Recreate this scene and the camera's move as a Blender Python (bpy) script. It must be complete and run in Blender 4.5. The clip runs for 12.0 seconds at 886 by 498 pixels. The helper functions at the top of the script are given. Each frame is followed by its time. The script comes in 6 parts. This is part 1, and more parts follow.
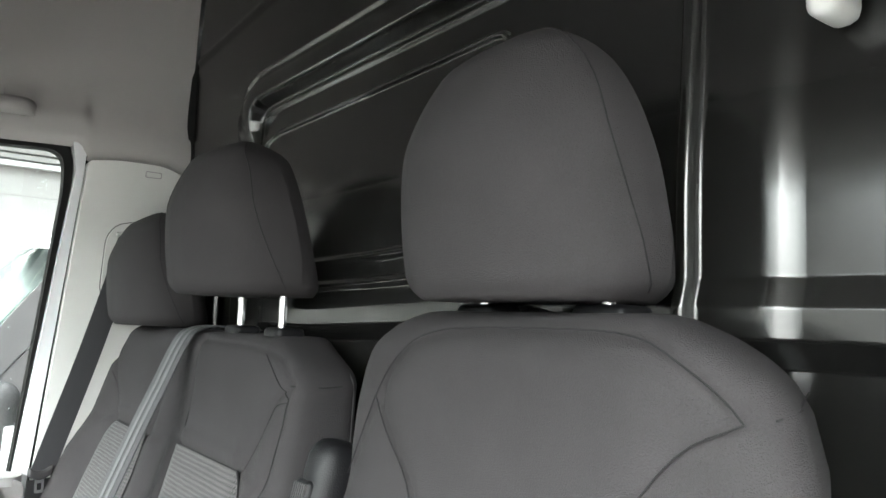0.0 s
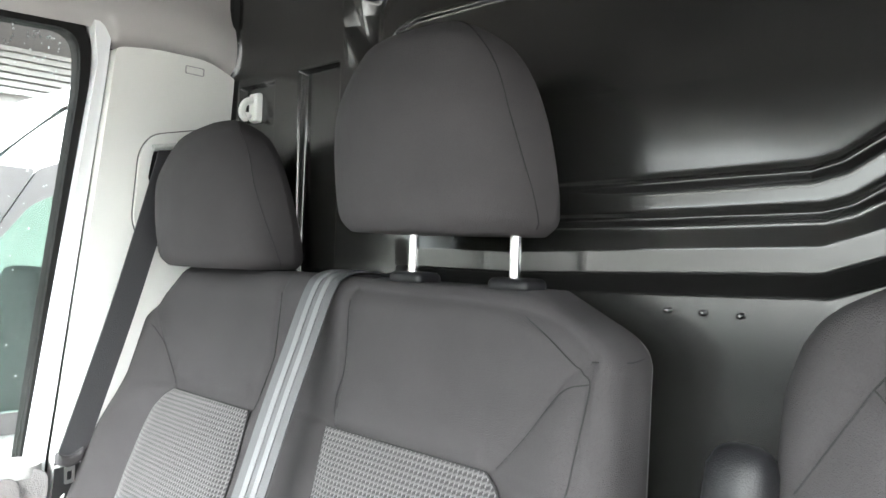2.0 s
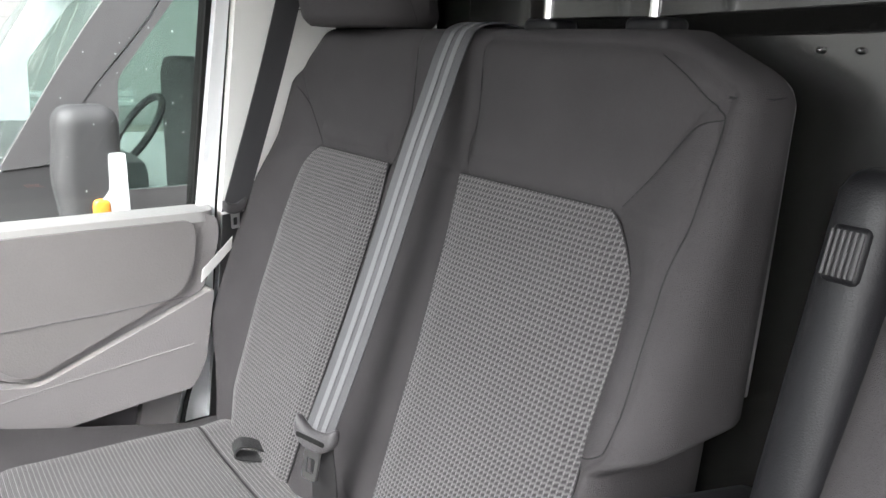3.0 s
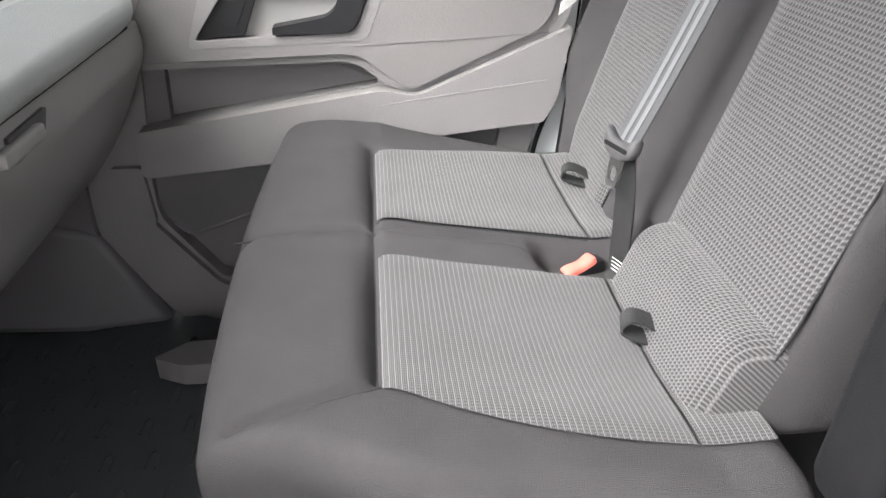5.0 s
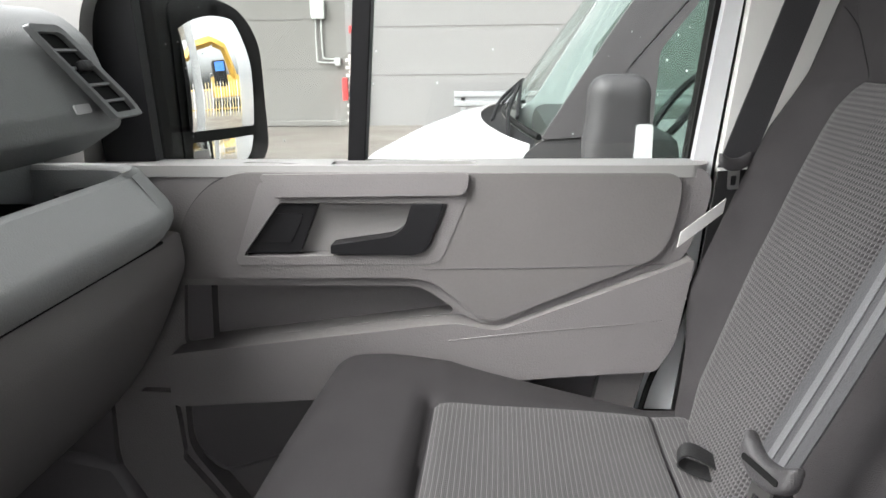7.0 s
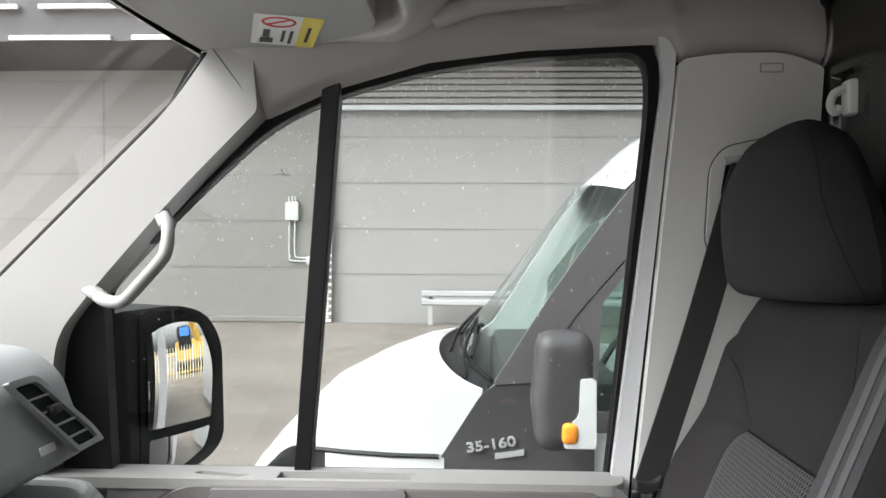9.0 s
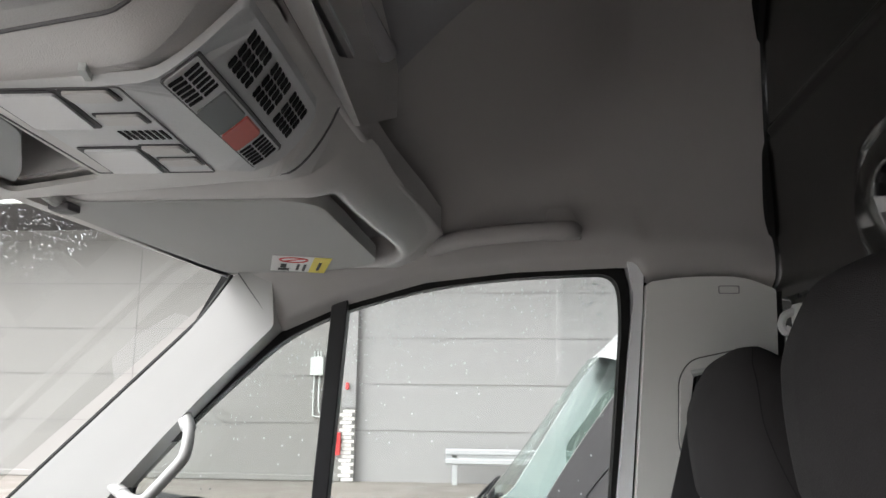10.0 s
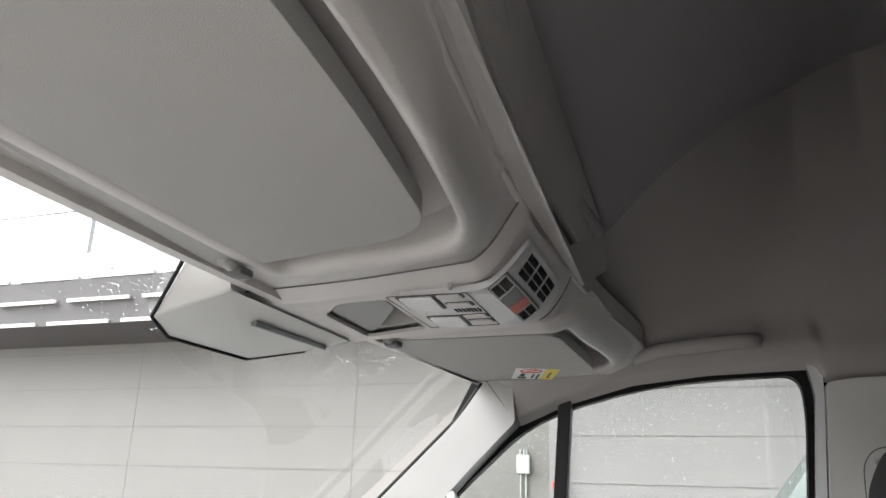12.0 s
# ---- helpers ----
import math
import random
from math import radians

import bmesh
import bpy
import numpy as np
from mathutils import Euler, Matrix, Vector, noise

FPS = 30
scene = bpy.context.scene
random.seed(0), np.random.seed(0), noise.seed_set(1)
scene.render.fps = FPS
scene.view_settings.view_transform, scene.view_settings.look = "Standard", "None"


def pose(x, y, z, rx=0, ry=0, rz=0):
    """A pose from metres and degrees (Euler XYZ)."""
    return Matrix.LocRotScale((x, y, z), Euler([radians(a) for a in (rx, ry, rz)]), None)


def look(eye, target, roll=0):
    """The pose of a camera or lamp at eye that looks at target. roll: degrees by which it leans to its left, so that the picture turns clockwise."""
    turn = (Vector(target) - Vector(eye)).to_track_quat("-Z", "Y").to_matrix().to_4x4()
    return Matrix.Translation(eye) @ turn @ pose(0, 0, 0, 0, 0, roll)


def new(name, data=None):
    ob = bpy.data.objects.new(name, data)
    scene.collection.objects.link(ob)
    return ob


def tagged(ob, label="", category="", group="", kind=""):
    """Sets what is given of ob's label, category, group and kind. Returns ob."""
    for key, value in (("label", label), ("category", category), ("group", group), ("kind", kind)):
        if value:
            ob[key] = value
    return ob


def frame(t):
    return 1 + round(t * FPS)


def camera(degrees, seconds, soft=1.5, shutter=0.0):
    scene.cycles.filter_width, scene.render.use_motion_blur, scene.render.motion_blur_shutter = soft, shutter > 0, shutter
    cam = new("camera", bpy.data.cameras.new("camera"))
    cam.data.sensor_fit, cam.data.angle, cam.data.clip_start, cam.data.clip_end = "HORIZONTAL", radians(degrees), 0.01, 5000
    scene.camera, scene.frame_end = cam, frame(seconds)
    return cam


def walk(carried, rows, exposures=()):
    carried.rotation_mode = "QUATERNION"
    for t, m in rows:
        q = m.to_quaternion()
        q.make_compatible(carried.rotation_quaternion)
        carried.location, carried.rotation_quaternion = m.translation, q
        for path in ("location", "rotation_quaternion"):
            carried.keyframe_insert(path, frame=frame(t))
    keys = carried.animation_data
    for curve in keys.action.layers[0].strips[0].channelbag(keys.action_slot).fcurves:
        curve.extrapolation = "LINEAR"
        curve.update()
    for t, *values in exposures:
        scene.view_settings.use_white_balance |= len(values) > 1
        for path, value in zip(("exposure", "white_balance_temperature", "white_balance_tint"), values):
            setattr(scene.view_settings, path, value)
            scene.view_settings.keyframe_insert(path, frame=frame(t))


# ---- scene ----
SKY = 0.15
cam = camera(61.2, 12.0)
PATH = [
    (0, (-0.579, -0.059, 1.092), (0.606, 1.54, 1.29), 2.0),
    (0.5, (-0.601, 0.072, 1.116), (0.577, 1.665, 1.388), 1.4),
    (1, (-0.67, 0.265, 1.114), (0.725, 1.674, 1.378), 1.1),
    (1.5, (-0.734, 0.413, 1.122), (0.728, 1.759, 1.35), 1.5),
    (2, (-0.764, 0.467, 1.105), (0.699, 1.832, 1.11), 1.9),
    (2.5, (-0.773, 0.453, 1.076), (0.539, 1.937, 0.803), 2.1),
    (3, (-0.779, 0.439, 1.039), (0.386, 1.98, 0.522), 1.9),
    (3.5, (-0.829, 0.429, 1.009), (0.179, 1.982, 0.252), 1.3),
    (3.7, (-0.825, 0.411, 0.993), (0.05, 2.017, 0.185), 1.0),
    (5.3, (-0.677, 0.31, 0.904), (-0.587, 2.067, -0.047), -0.8),
    (5.5, (-0.67, 0.34, 0.909), (-0.594, 2.112, -0.014), -0.5),
    (6, (-0.662, 0.447, 0.93), (-0.676, 2.277, 0.124), -0.2),
    (6.5, (-0.655, 0.562, 0.928), (-0.756, 2.437, 0.241), -0.4),
    (6.7, (-0.638, 0.6, 0.91), (-0.791, 2.499, 0.302), -0.9),
    (8.3, (-0.606, 0.623, 1.058), (-0.702, 2.597, 0.749), 0.1),
    (8.5, (-0.599, 0.597, 1.083), (-0.69, 2.581, 0.847), 0.1),
    (9, (-0.569, 0.523, 1.143), (-0.64, 2.522, 1.113), 0.3),
    (9.5, (-0.529, 0.46, 1.192), (-0.594, 2.454, 1.344), 0.4),
    (10, (-0.507, 0.38, 1.232), (-0.651, 2.34, 1.599), 0.6),
    (10.5, (-0.513, 0.292, 1.225), (-0.744, 2.218, 1.71), 0.6),
    (11, (-0.496, 0.182, 1.213), (-0.831, 2.096, 1.684), 0.9),
    (11.5, (-0.481, 0.073, 1.211), (-0.916, 1.961, 1.706), 1.1),
    (12, (-0.478, -0.025, 1.194), (-1.118, 1.771, 1.797), 1.6),
]
EXPO = [(0, 3.45, 6300, 3.0), (0.5, 3.9, 6300, 3.0), (1.0, 4.5, 6300, 4.0), (1.5, 4.75, 6300, 5.0), (2, 4.2, 6300, 5.0), (2.5, 3.3, 6400, 9.0), (3, 3.0, 6400, 10.0), (3.5, 2.85, 6400, 11.0), (5.5, 3.4, 6500, 10.0), (6, 3.0, 6500, 10.0), (6.5, 2.65, 6500, 10.0), (8.5, 2.15, 6450, 10.5), (9.0, 2.15, 6450, 10.5), (9.5, 2.02, 6400, 10.5), (10.0, 2.25, 6400, 10.5), (10.5, 2.6, 6450, 11.0), (11, 2.5, 6450, 11.0), (12, 2.25, 6450, 11.0)]
walk(cam, [(t, look(eye, target, roll)) for t, eye, target, roll in PATH], exposures=EXPO)

# ---- light ----
world = bpy.data.worlds.new("overcast_sky")
world.use_nodes = True
scene.world = world
wn = world.node_tree.nodes
sky = wn.new("ShaderNodeTexSky")
sky.sky_type = "NISHITA"
sky.sun_disc = False
sky.sun_elevation = radians(47)
sky.sun_rotation = radians(240)
sky.air_density, sky.dust_density, sky.ozone_density = 1.0, 6.0, 1.0
hue = wn.new("ShaderNodeHueSaturation")
hue.inputs["Saturation"].default_value = 0.10
world.node_tree.links.new(sky.outputs[0], hue.inputs["Color"])
world.node_tree.links.new(hue.outputs[0], wn["Background"].inputs["Color"])
wn["Background"].inputs["Strength"].default_value = SKY
sun = new("sun", bpy.data.lights.new("sun", "SUN"))
sun.data.energy, sun.data.angle, sun.data.color = 1.5, radians(60), (1.0, 0.99, 0.995)
sun.matrix_world = look((-5.2, -3.0, 7.0), (0, 0, 0))


# ---- materials ----
def mat(name, color, rough=0.6, metal=0.0, spec=0.5, vary=0.12, scale=9.0, bump=0.0, bump_scale=300.0, coat=0.0, rough_vary=0.0, ior=1.5):
    """A surface with slow stains, fine grain and a little relief, in object space."""
    m = bpy.data.materials.new(name)
    m.use_nodes = True
    n, l = m.node_tree.nodes, m.node_tree.links
    b = n["Principled BSDF"]
    b.inputs["Roughness"].default_value, b.inputs["Metallic"].default_value = rough, metal
    b.inputs["Specular IOR Level"].default_value, b.inputs["Coat Weight"].default_value = spec, coat
    b.inputs["Coat Roughness"].default_value, b.inputs["IOR"].default_value = 0.08, ior
    tc = n.new("ShaderNodeTexCoord")
    big, fine = n.new("ShaderNodeTexNoise"), n.new("ShaderNodeTexNoise")
    big.inputs["Scale"].default_value, fine.inputs["Scale"].default_value = scale, bump_scale
    big.inputs["Detail"].default_value, fine.inputs["Detail"].default_value = 5.0, 2.0
    for t in (big, fine):
        l.new(tc.outputs["Object"], t.inputs["Vector"])
    mix = n.new("ShaderNodeMix")
    mix.data_type = "RGBA"
    c = Vector(color)
    mix.inputs[6].default_value = (*(c * (1 - vary)), 1)
    mix.inputs[7].default_value = (*[min(1.0, v * (1 + vary)) for v in c], 1)
    add = n.new("ShaderNodeMath")
    add.operation = "MULTIPLY_ADD"
    l.new(fine.outputs["Fac"], add.inputs[0])
    add.inputs[1].default_value = 0.45
    half = n.new("ShaderNodeMath")
    half.operation = "MULTIPLY"
    l.new(big.outputs["Fac"], half.inputs[0])
    half.inputs[1].default_value = 0.6
    l.new(half.outputs[0], add.inputs[2])
    l.new(add.outputs[0], mix.inputs["Factor"])
    l.new(mix.outputs[2], b.inputs["Base Color"])
    if rough_vary:
        r = n.new("ShaderNodeMapRange")
        r.inputs["To Min"].default_value, r.inputs["To Max"].default_value = max(0.02, rough - rough_vary), rough + rough_vary
        r.inputs["From Min"].default_value, r.inputs["From Max"].default_value = 0.3, 0.7
        l.new(big.outputs["Fac"], r.inputs["Value"])
        l.new(r.outputs[0], b.inputs["Roughness"])
    if bump:
        bp = n.new("ShaderNodeBump")
        bp.inputs["Strength"].default_value, bp.inputs["Distance"].default_value = bump, 0.002
        l.new(fine.outputs["Fac"], bp.inputs["Height"])
        l.new(bp.outputs[0], b.inputs["Normal"])
    return m


def math_node(n, l, op, a, b=None, c=None):
    k = n.new("ShaderNodeMath")
    k.operation = op
    for i, v in enumerate((a, b, c)):
        if v is None:
            continue
        if isinstance(v, (int, float)):
            k.inputs[i].default_value = v
        else:
            l.new(v, k.inputs[i])
    return k.outputs[0]


def weave(name, a_axis, b_axis, ground, thread, pitch_a, pitch_b, cross=0.6, diag=False, dotted=False):
    """Woven upholstery. Plain: wavy bands with bright dashes across them. Dotted: bright lines with two rows of dots between."""
    m = bpy.data.materials.new(name)
    m.use_nodes = True
    n, l = m.node_tree.nodes, m.node_tree.links
    bs = n["Principled BSDF"]
    bs.inputs["Roughness"].default_value, bs.inputs["Specular IOR Level"].default_value = 0.9, 0.2
    bs.inputs["Sheen Weight"].default_value = 0.15

    def op(kind, a, b=None, c=None):
        return math_node(n, l, kind, a, b, c)

    def bump_at(v, centre, half):
        """1 at the centre, falling to 0 at the half width."""
        far = op("ABSOLUTE", op("SUBTRACT", v, centre))
        return op("MAXIMUM", op("SUBTRACT", 1.0, op("MULTIPLY", op("MULTIPLY", far, far), 1 / (half * half))), 0.0)

    tc, sp = n.new("ShaderNodeTexCoord"), n.new("ShaderNodeSeparateXYZ")
    wob = n.new("ShaderNodeTexNoise")
    wob.inputs["Scale"].default_value = 60
    l.new(tc.outputs["Object"], wob.inputs["Vector"])
    l.new(tc.outputs["Object"], sp.inputs[0])
    w = op("MULTIPLY", wob.outputs["Fac"], 0.0012)
    a = op("ADD", sp.outputs[a_axis], w)
    b = op("ADD", op("ADD", sp.outputs[b_axis], sp.outputs[0]) if diag else sp.outputs[b_axis], w)
    ua, ub = op("MULTIPLY", a, 1 / pitch_a), op("MULTIPLY", b, 1 / pitch_b)
    fa, fb = op("FRACT", ua), op("FRACT", ub)
    if dotted:
        line = bump_at(fa, 0.5, 0.115)
        dot_b = bump_at(fb, 0.5, 0.34)
        dots = op("ADD", op("MULTIPLY", bump_at(fa, 0.17, 0.13), dot_b), op("MULTIPLY", bump_at(fa, 0.83, 0.13), dot_b))
        both = op("MAXIMUM", line, op("MULTIPLY", dots, cross))
    else:
        wave = op("FRACT", op("ADD", ub, op("MULTIPLY", op("SINE", op("MULTIPLY", ua, 2 * math.pi)), 0.10)))
        band = op("MULTIPLY", bump_at(wave, 0.5, 0.30), cross)
        dash = op("MULTIPLY", bump_at(fa, 0.5, 0.17), op("ADD", 0.55, op("MULTIPLY", bump_at(fb, 0.08, 0.5), 0.45)))
        both = op("MAXIMUM", band, dash)
    grain = n.new("ShaderNodeTexNoise")
    grain.inputs["Scale"].default_value = 1100
    l.new(tc.outputs["Object"], grain.inputs["Vector"])
    both = op("MINIMUM", op("MULTIPLY", both, op("ADD", op("MULTIPLY", grain.outputs["Fac"], 1.1), 0.42)), 1.0)
    mix = n.new("ShaderNodeMix")
    mix.data_type = "RGBA"
    mix.inputs[6].default_value, mix.inputs[7].default_value = (*ground, 1), (*thread, 1)
    l.new(both, mix.inputs["Factor"])
    l.new(mix.outputs[2], bs.inputs["Base Color"])
    bp = n.new("ShaderNodeBump")
    bp.inputs["Strength"].default_value, bp.inputs["Distance"].default_value = 0.6, 0.0014
    l.new(both, bp.inputs["Height"])
    l.new(bp.outputs[0], bs.inputs["Normal"])
    return m


def glass(name, tint=(0.76, 0.78, 0.77)):
    m = bpy.data.materials.new(name)
    m.use_nodes = True
    n, l = m.node_tree.nodes, m.node_tree.links
    n.remove(n["Principled BSDF"])
    t, g, mx, fr = (n.new("ShaderNode" + k) for k in ("BsdfTransparent", "BsdfGlossy", "MixShader", "LayerWeight"))
    t.inputs["Color"].default_value = (*tint, 1)
    g.inputs["Roughness"].default_value = 0.0
    edge = math_node(n, l, "POWER", fr.outputs["Facing"], 5.0)
    l.new(math_node(n, l, "MULTIPLY_ADD", edge, 0.55, 0.035), mx.inputs["Fac"])
    l.new(t.outputs[0], mx.inputs[1])
    l.new(g.outputs[0], mx.inputs[2])
    l.new(mx.outputs[0], n["Material Output"].inputs["Surface"])
    return m


M_FABRIC = mat("dark_seat_fabric", (0.037, 0.0345, 0.0360), 0.92, spec=0.2, vary=0.30, scale=16, bump=0.6, bump_scale=800)
M_SEAM = mat("seam_thread", (0.022, 0.021, 0.022), 0.9, spec=0.1, bump=0.4, bump_scale=900)
M_WEAVE_B = weave("woven_back_panel", 1, 2, (0.025, 0.0236, 0.0245), (0.130, 0.124, 0.126), 0.0066, 0.0062, 0.55)
M_WEAVE_C = weave("woven_cushion_panel", 0, 1, (0.037, 0.035, 0.036), (0.155, 0.149, 0.150), 0.0062, 0.0042, 0.60, dotted=True)
M_SILLP = mat("grey_ledge_plastic", (0.25, 0.248, 0.243), 0.5, vary=0.06, bump=0.25, bump_scale=700)
M_LOWER = mat("warm_grey_lower_dash", (0.235, 0.225, 0.223), 0.5, vary=0.08, bump=0.35, bump_scale=600)
M_WEAVE_R = weave("woven_roll_panel", 1, 2, (0.026, 0.0245, 0.0255), (0.130, 0.124, 0.126), 0.0060, 0.0066, 0.60, True)
M_LIGHT = mat("light_grey_plastic", (0.50, 0.52, 0.505), 0.55, vary=0.06, bump=0.25, bump_scale=700)
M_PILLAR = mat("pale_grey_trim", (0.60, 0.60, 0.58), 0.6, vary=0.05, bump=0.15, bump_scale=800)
M_MID = mat("warm_grey_door_plastic", (0.150, 0.142, 0.141), 0.5, vary=0.10, bump=0.5, bump_scale=420)
M_ARM = mat("grained_armrest_vinyl", (0.122, 0.115, 0.113), 0.55, vary=0.12, bump=0.4, bump_scale=330)
M_RIM = mat("grey_tray_rim_plastic", (0.33, 0.34, 0.335), 0.5, vary=0.08, bump=0.5, bump_scale=420)
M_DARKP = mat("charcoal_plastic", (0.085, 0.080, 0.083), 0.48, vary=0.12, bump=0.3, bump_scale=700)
M_DASH = mat("slate_dash_plastic", (0.205, 0.214, 0.215), 0.46, vary=0.14, bump=0.5, bump_scale=420)
M_SLATE = mat("slate_flap_plastic", (0.17, 0.178, 0.18), 0.4, vary=0.08, bump=0.2, bump_scale=700)
M_CHAR = mat("charcoal_inset_plastic", (0.045, 0.043, 0.045), 0.5, vary=0.12, bump=0.4, bump_scale=700)
M_CHAR2 = mat("warm_charcoal_plastic", (0.115, 0.108, 0.109), 0.55, vary=0.1, bump=0.4, bump_scale=500)
M_BLACK = mat("black_plastic", (0.007, 0.007, 0.008), 0.45, spec=0.25, vary=0.15, bump=0.2, bump_scale=600)
M_RUBBER = mat("black_rubber_seal", (0.007, 0.007, 0.007), 0.7, spec=0.15, vary=0.2)
M_MATF = mat("rubber_floor_mat", (0.040, 0.045, 0.047), 0.6, vary=0.25, bump=0.5, bump_scale=240)
M_LINER = mat("headliner_fabric", (0.38, 0.365, 0.355), 0.95, spec=0.1, vary=0.07, scale=5, bump=0.4, bump_scale=1200)
M_LINER_D = mat("roof_liner_dark_fabric", (0.32, 0.313, 0.320), 0.95, spec=0.1, vary=0.08, scale=5, bump=0.4, bump_scale=1200)
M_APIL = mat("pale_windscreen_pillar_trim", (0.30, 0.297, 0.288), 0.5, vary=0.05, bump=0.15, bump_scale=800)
M_OVER = mat("overhead_satin_plastic", (0.50, 0.482, 0.470), 0.36, vary=0.06, bump=0.2, bump_scale=900)
M_HANDLE = mat("grey_handle_plastic", (0.21, 0.208, 0.203), 0.55, vary=0.06, bump=0.2, bump_scale=800)
M_VISOR = mat("visor_vinyl", (0.37, 0.367, 0.355), 0.7, vary=0.05, bump=0.35, bump_scale=900)
M_BULK = mat("black_painted_steel", (0.009, 0.009, 0.0085), 0.20, spec=0.65, vary=0.2, scale=30, ior=1.7)
M_CHROME = mat("chrome", (0.85, 0.85, 0.85), 0.16, 1.0, vary=0.02)
M_STEEL = mat("bare_steel", (0.55, 0.55, 0.54), 0.3, 1.0, vary=0.08)
M_BELT = mat("belt_webbing", (0.044, 0.044, 0.047), 0.42, vary=0.1, bump=0.4, bump_scale=500)
M_BELT_L = mat("belt_webbing_edge", (0.105, 0.105, 0.11), 0.4, vary=0.1, bump=0.4, bump_scale=500)
M_BELT_D = mat("belt_webbing_dark", (0.014, 0.014, 0.0145), 0.6, vary=0.12, bump=0.4, bump_scale=500)
M_RED = mat("red_release_button", (0.62, 0.13, 0.10), 0.4, vary=0.06)
M_WHITE = mat("white_plastic", (0.78, 0.78, 0.76), 0.4, vary=0.03)
M_PAINT = mat("white_car_paint", (0.62, 0.63, 0.64), 0.25, vary=0.03, coat=0.6)
M_GLASS = glass("clear_glass")
M_GLASS_G = glass("green_tinted_glass", (0.74, 0.82, 0.79))
M_MIRROR = mat("mirror_silver", (0.9, 0.9, 0.9), 0.01, 1.0, vary=0.0)
M_ORANGE = mat("orange_lens", (0.85, 0.30, 0.03), 0.2, vary=0.05)
M_SILVER = mat("silver_letters", (0.7, 0.7, 0.7), 0.3, 0.6, vary=0.03)
M_SILVERP = mat("silver_grey_plastic", (0.52, 0.525, 0.53), 0.33, vary=0.05, bump=0.15)
M_LENS = mat("frosted_lamp_lens", (0.62, 0.62, 0.63), 0.25, vary=0.03)
M_WALL = mat("grey_concrete_panel", (0.205, 0.199, 0.188), 0.85, vary=0.06, scale=1.2, bump=0.2, bump_scale=60)
M_DOORP = mat("grey_sectional_door", (0.265, 0.259, 0.258), 0.5, vary=0.04, scale=1.5)
M_JOINT = mat("dark_joint", (0.17, 0.165, 0.158), 0.9)
M_GROUND = mat("wet_concrete_yard", (0.15, 0.135, 0.12), 0.55, vary=0.28, scale=1.1, bump=0.4, bump_scale=40, rough_vary=0.2)
M_BRICK = mat("white_brick", (0.62, 0.60, 0.57), 0.8, vary=0.1, scale=20)
M_GALV = mat("galvanised_steel", (0.50, 0.51, 0.52), 0.45, 0.5, vary=0.1, scale=12)
M_PALE = mat("pale_yellow_paint", (0.60, 0.52, 0.30), 0.6, vary=0.15)
M_YELLOW = mat("yellow_machine_paint", (0.50, 0.30, 0.055), 0.5, vary=0.08)
M_BLUE = mat("blue_paint", (0.05, 0.18, 0.55), 0.4, vary=0.08)
M_DROP = bpy.data.materials.new("whitened_water")
M_DROP.use_nodes = True
wet = M_DROP.node_tree.nodes["Principled BSDF"]
# Half-opaque white body imitates the sky light that drops gather.
wet.inputs["Base Color"].default_value = (0.95, 0.97, 1.0, 1)
wet.inputs["Transmission Weight"].default_value, wet.inputs["IOR"].default_value, wet.inputs["Roughness"].default_value = 0.45, 1.33, 0.08
M_FILM = M_DROP.copy()
M_FILM.name = "water_film"
M_FILM.node_tree.nodes["Principled BSDF"].inputs["Transmission Weight"].default_value = 0.97
M_REDLAMP = mat("red_signal", (0.6, 0.05, 0.05), 0.4)
M_PAPER = mat("white_label", (0.8, 0.8, 0.78), 0.5, vary=0.02)
M_YLABEL = mat("yellow_label", (0.82, 0.68, 0.10), 0.5, vary=0.03)
M_INK = mat("dark_print", (0.05, 0.05, 0.05), 0.6, vary=0.02)
M_REDINK = mat("red_print", (0.6, 0.05, 0.05), 0.6, vary=0.02)


# ---- building tools ----
def thing(name, label="", category="", group="", kind="", at=(0, 0, 0)):
    ob = tagged(new(name), label, category, group, kind)
    ob.location = at
    ob.empty_display_size = 0.05
    return ob


def world_of(ob):
    m = ob.matrix_parent_inverse @ ob.matrix_basis if ob.parent else ob.matrix_basis.copy()
    return world_of(ob.parent) @ m if ob.parent else m


def part(name, bm, material, parent=None, label="", bevel=0.0, seg=2, smooth=True, angle=40.0, tags=None):
    """Links a bmesh as one mesh object under a thing or a part."""
    bmesh.ops.recalc_face_normals(bm, faces=bm.faces)
    me = bpy.data.meshes.new(name)
    bm.to_mesh(me)
    bm.free()
    ob = new(name, me)
    me.materials.append(material)
    if smooth:
        me.polygons.foreach_set("use_smooth", [True] * len(me.polygons))
        me.set_sharp_from_angle(angle=radians(angle))
    if parent:
        ob.parent = parent
        ob.matrix_parent_inverse = world_of(parent).inverted()
    if label:
        ob["label"] = label
    if tags:
        tagged(ob, **tags)
    if bevel:
        k = ob.modifiers.new("bevel", "BEVEL")
        k.width, k.segments, k.limit_method, k.angle_limit = bevel, seg, "ANGLE", radians(35)
    return ob


def box(x0, x1, y0, y1, z0, z1, bm=None):
    bm = bm or bmesh.new()
    v = [bm.verts.new((x, y, z)) for x in (x0, x1) for y in (y0, y1) for z in (z0, z1)]
    for f in ((0, 1, 3, 2), (4, 6, 7, 5), (0, 4, 5, 1), (2, 3, 7, 6), (0, 2, 6, 4), (1, 5, 7, 3)):
        bm.faces.new([v[i] for i in f])
    return bm


def moved(bm, m):
    bmesh.ops.transform(bm, matrix=m, verts=bm.verts)
    return bm


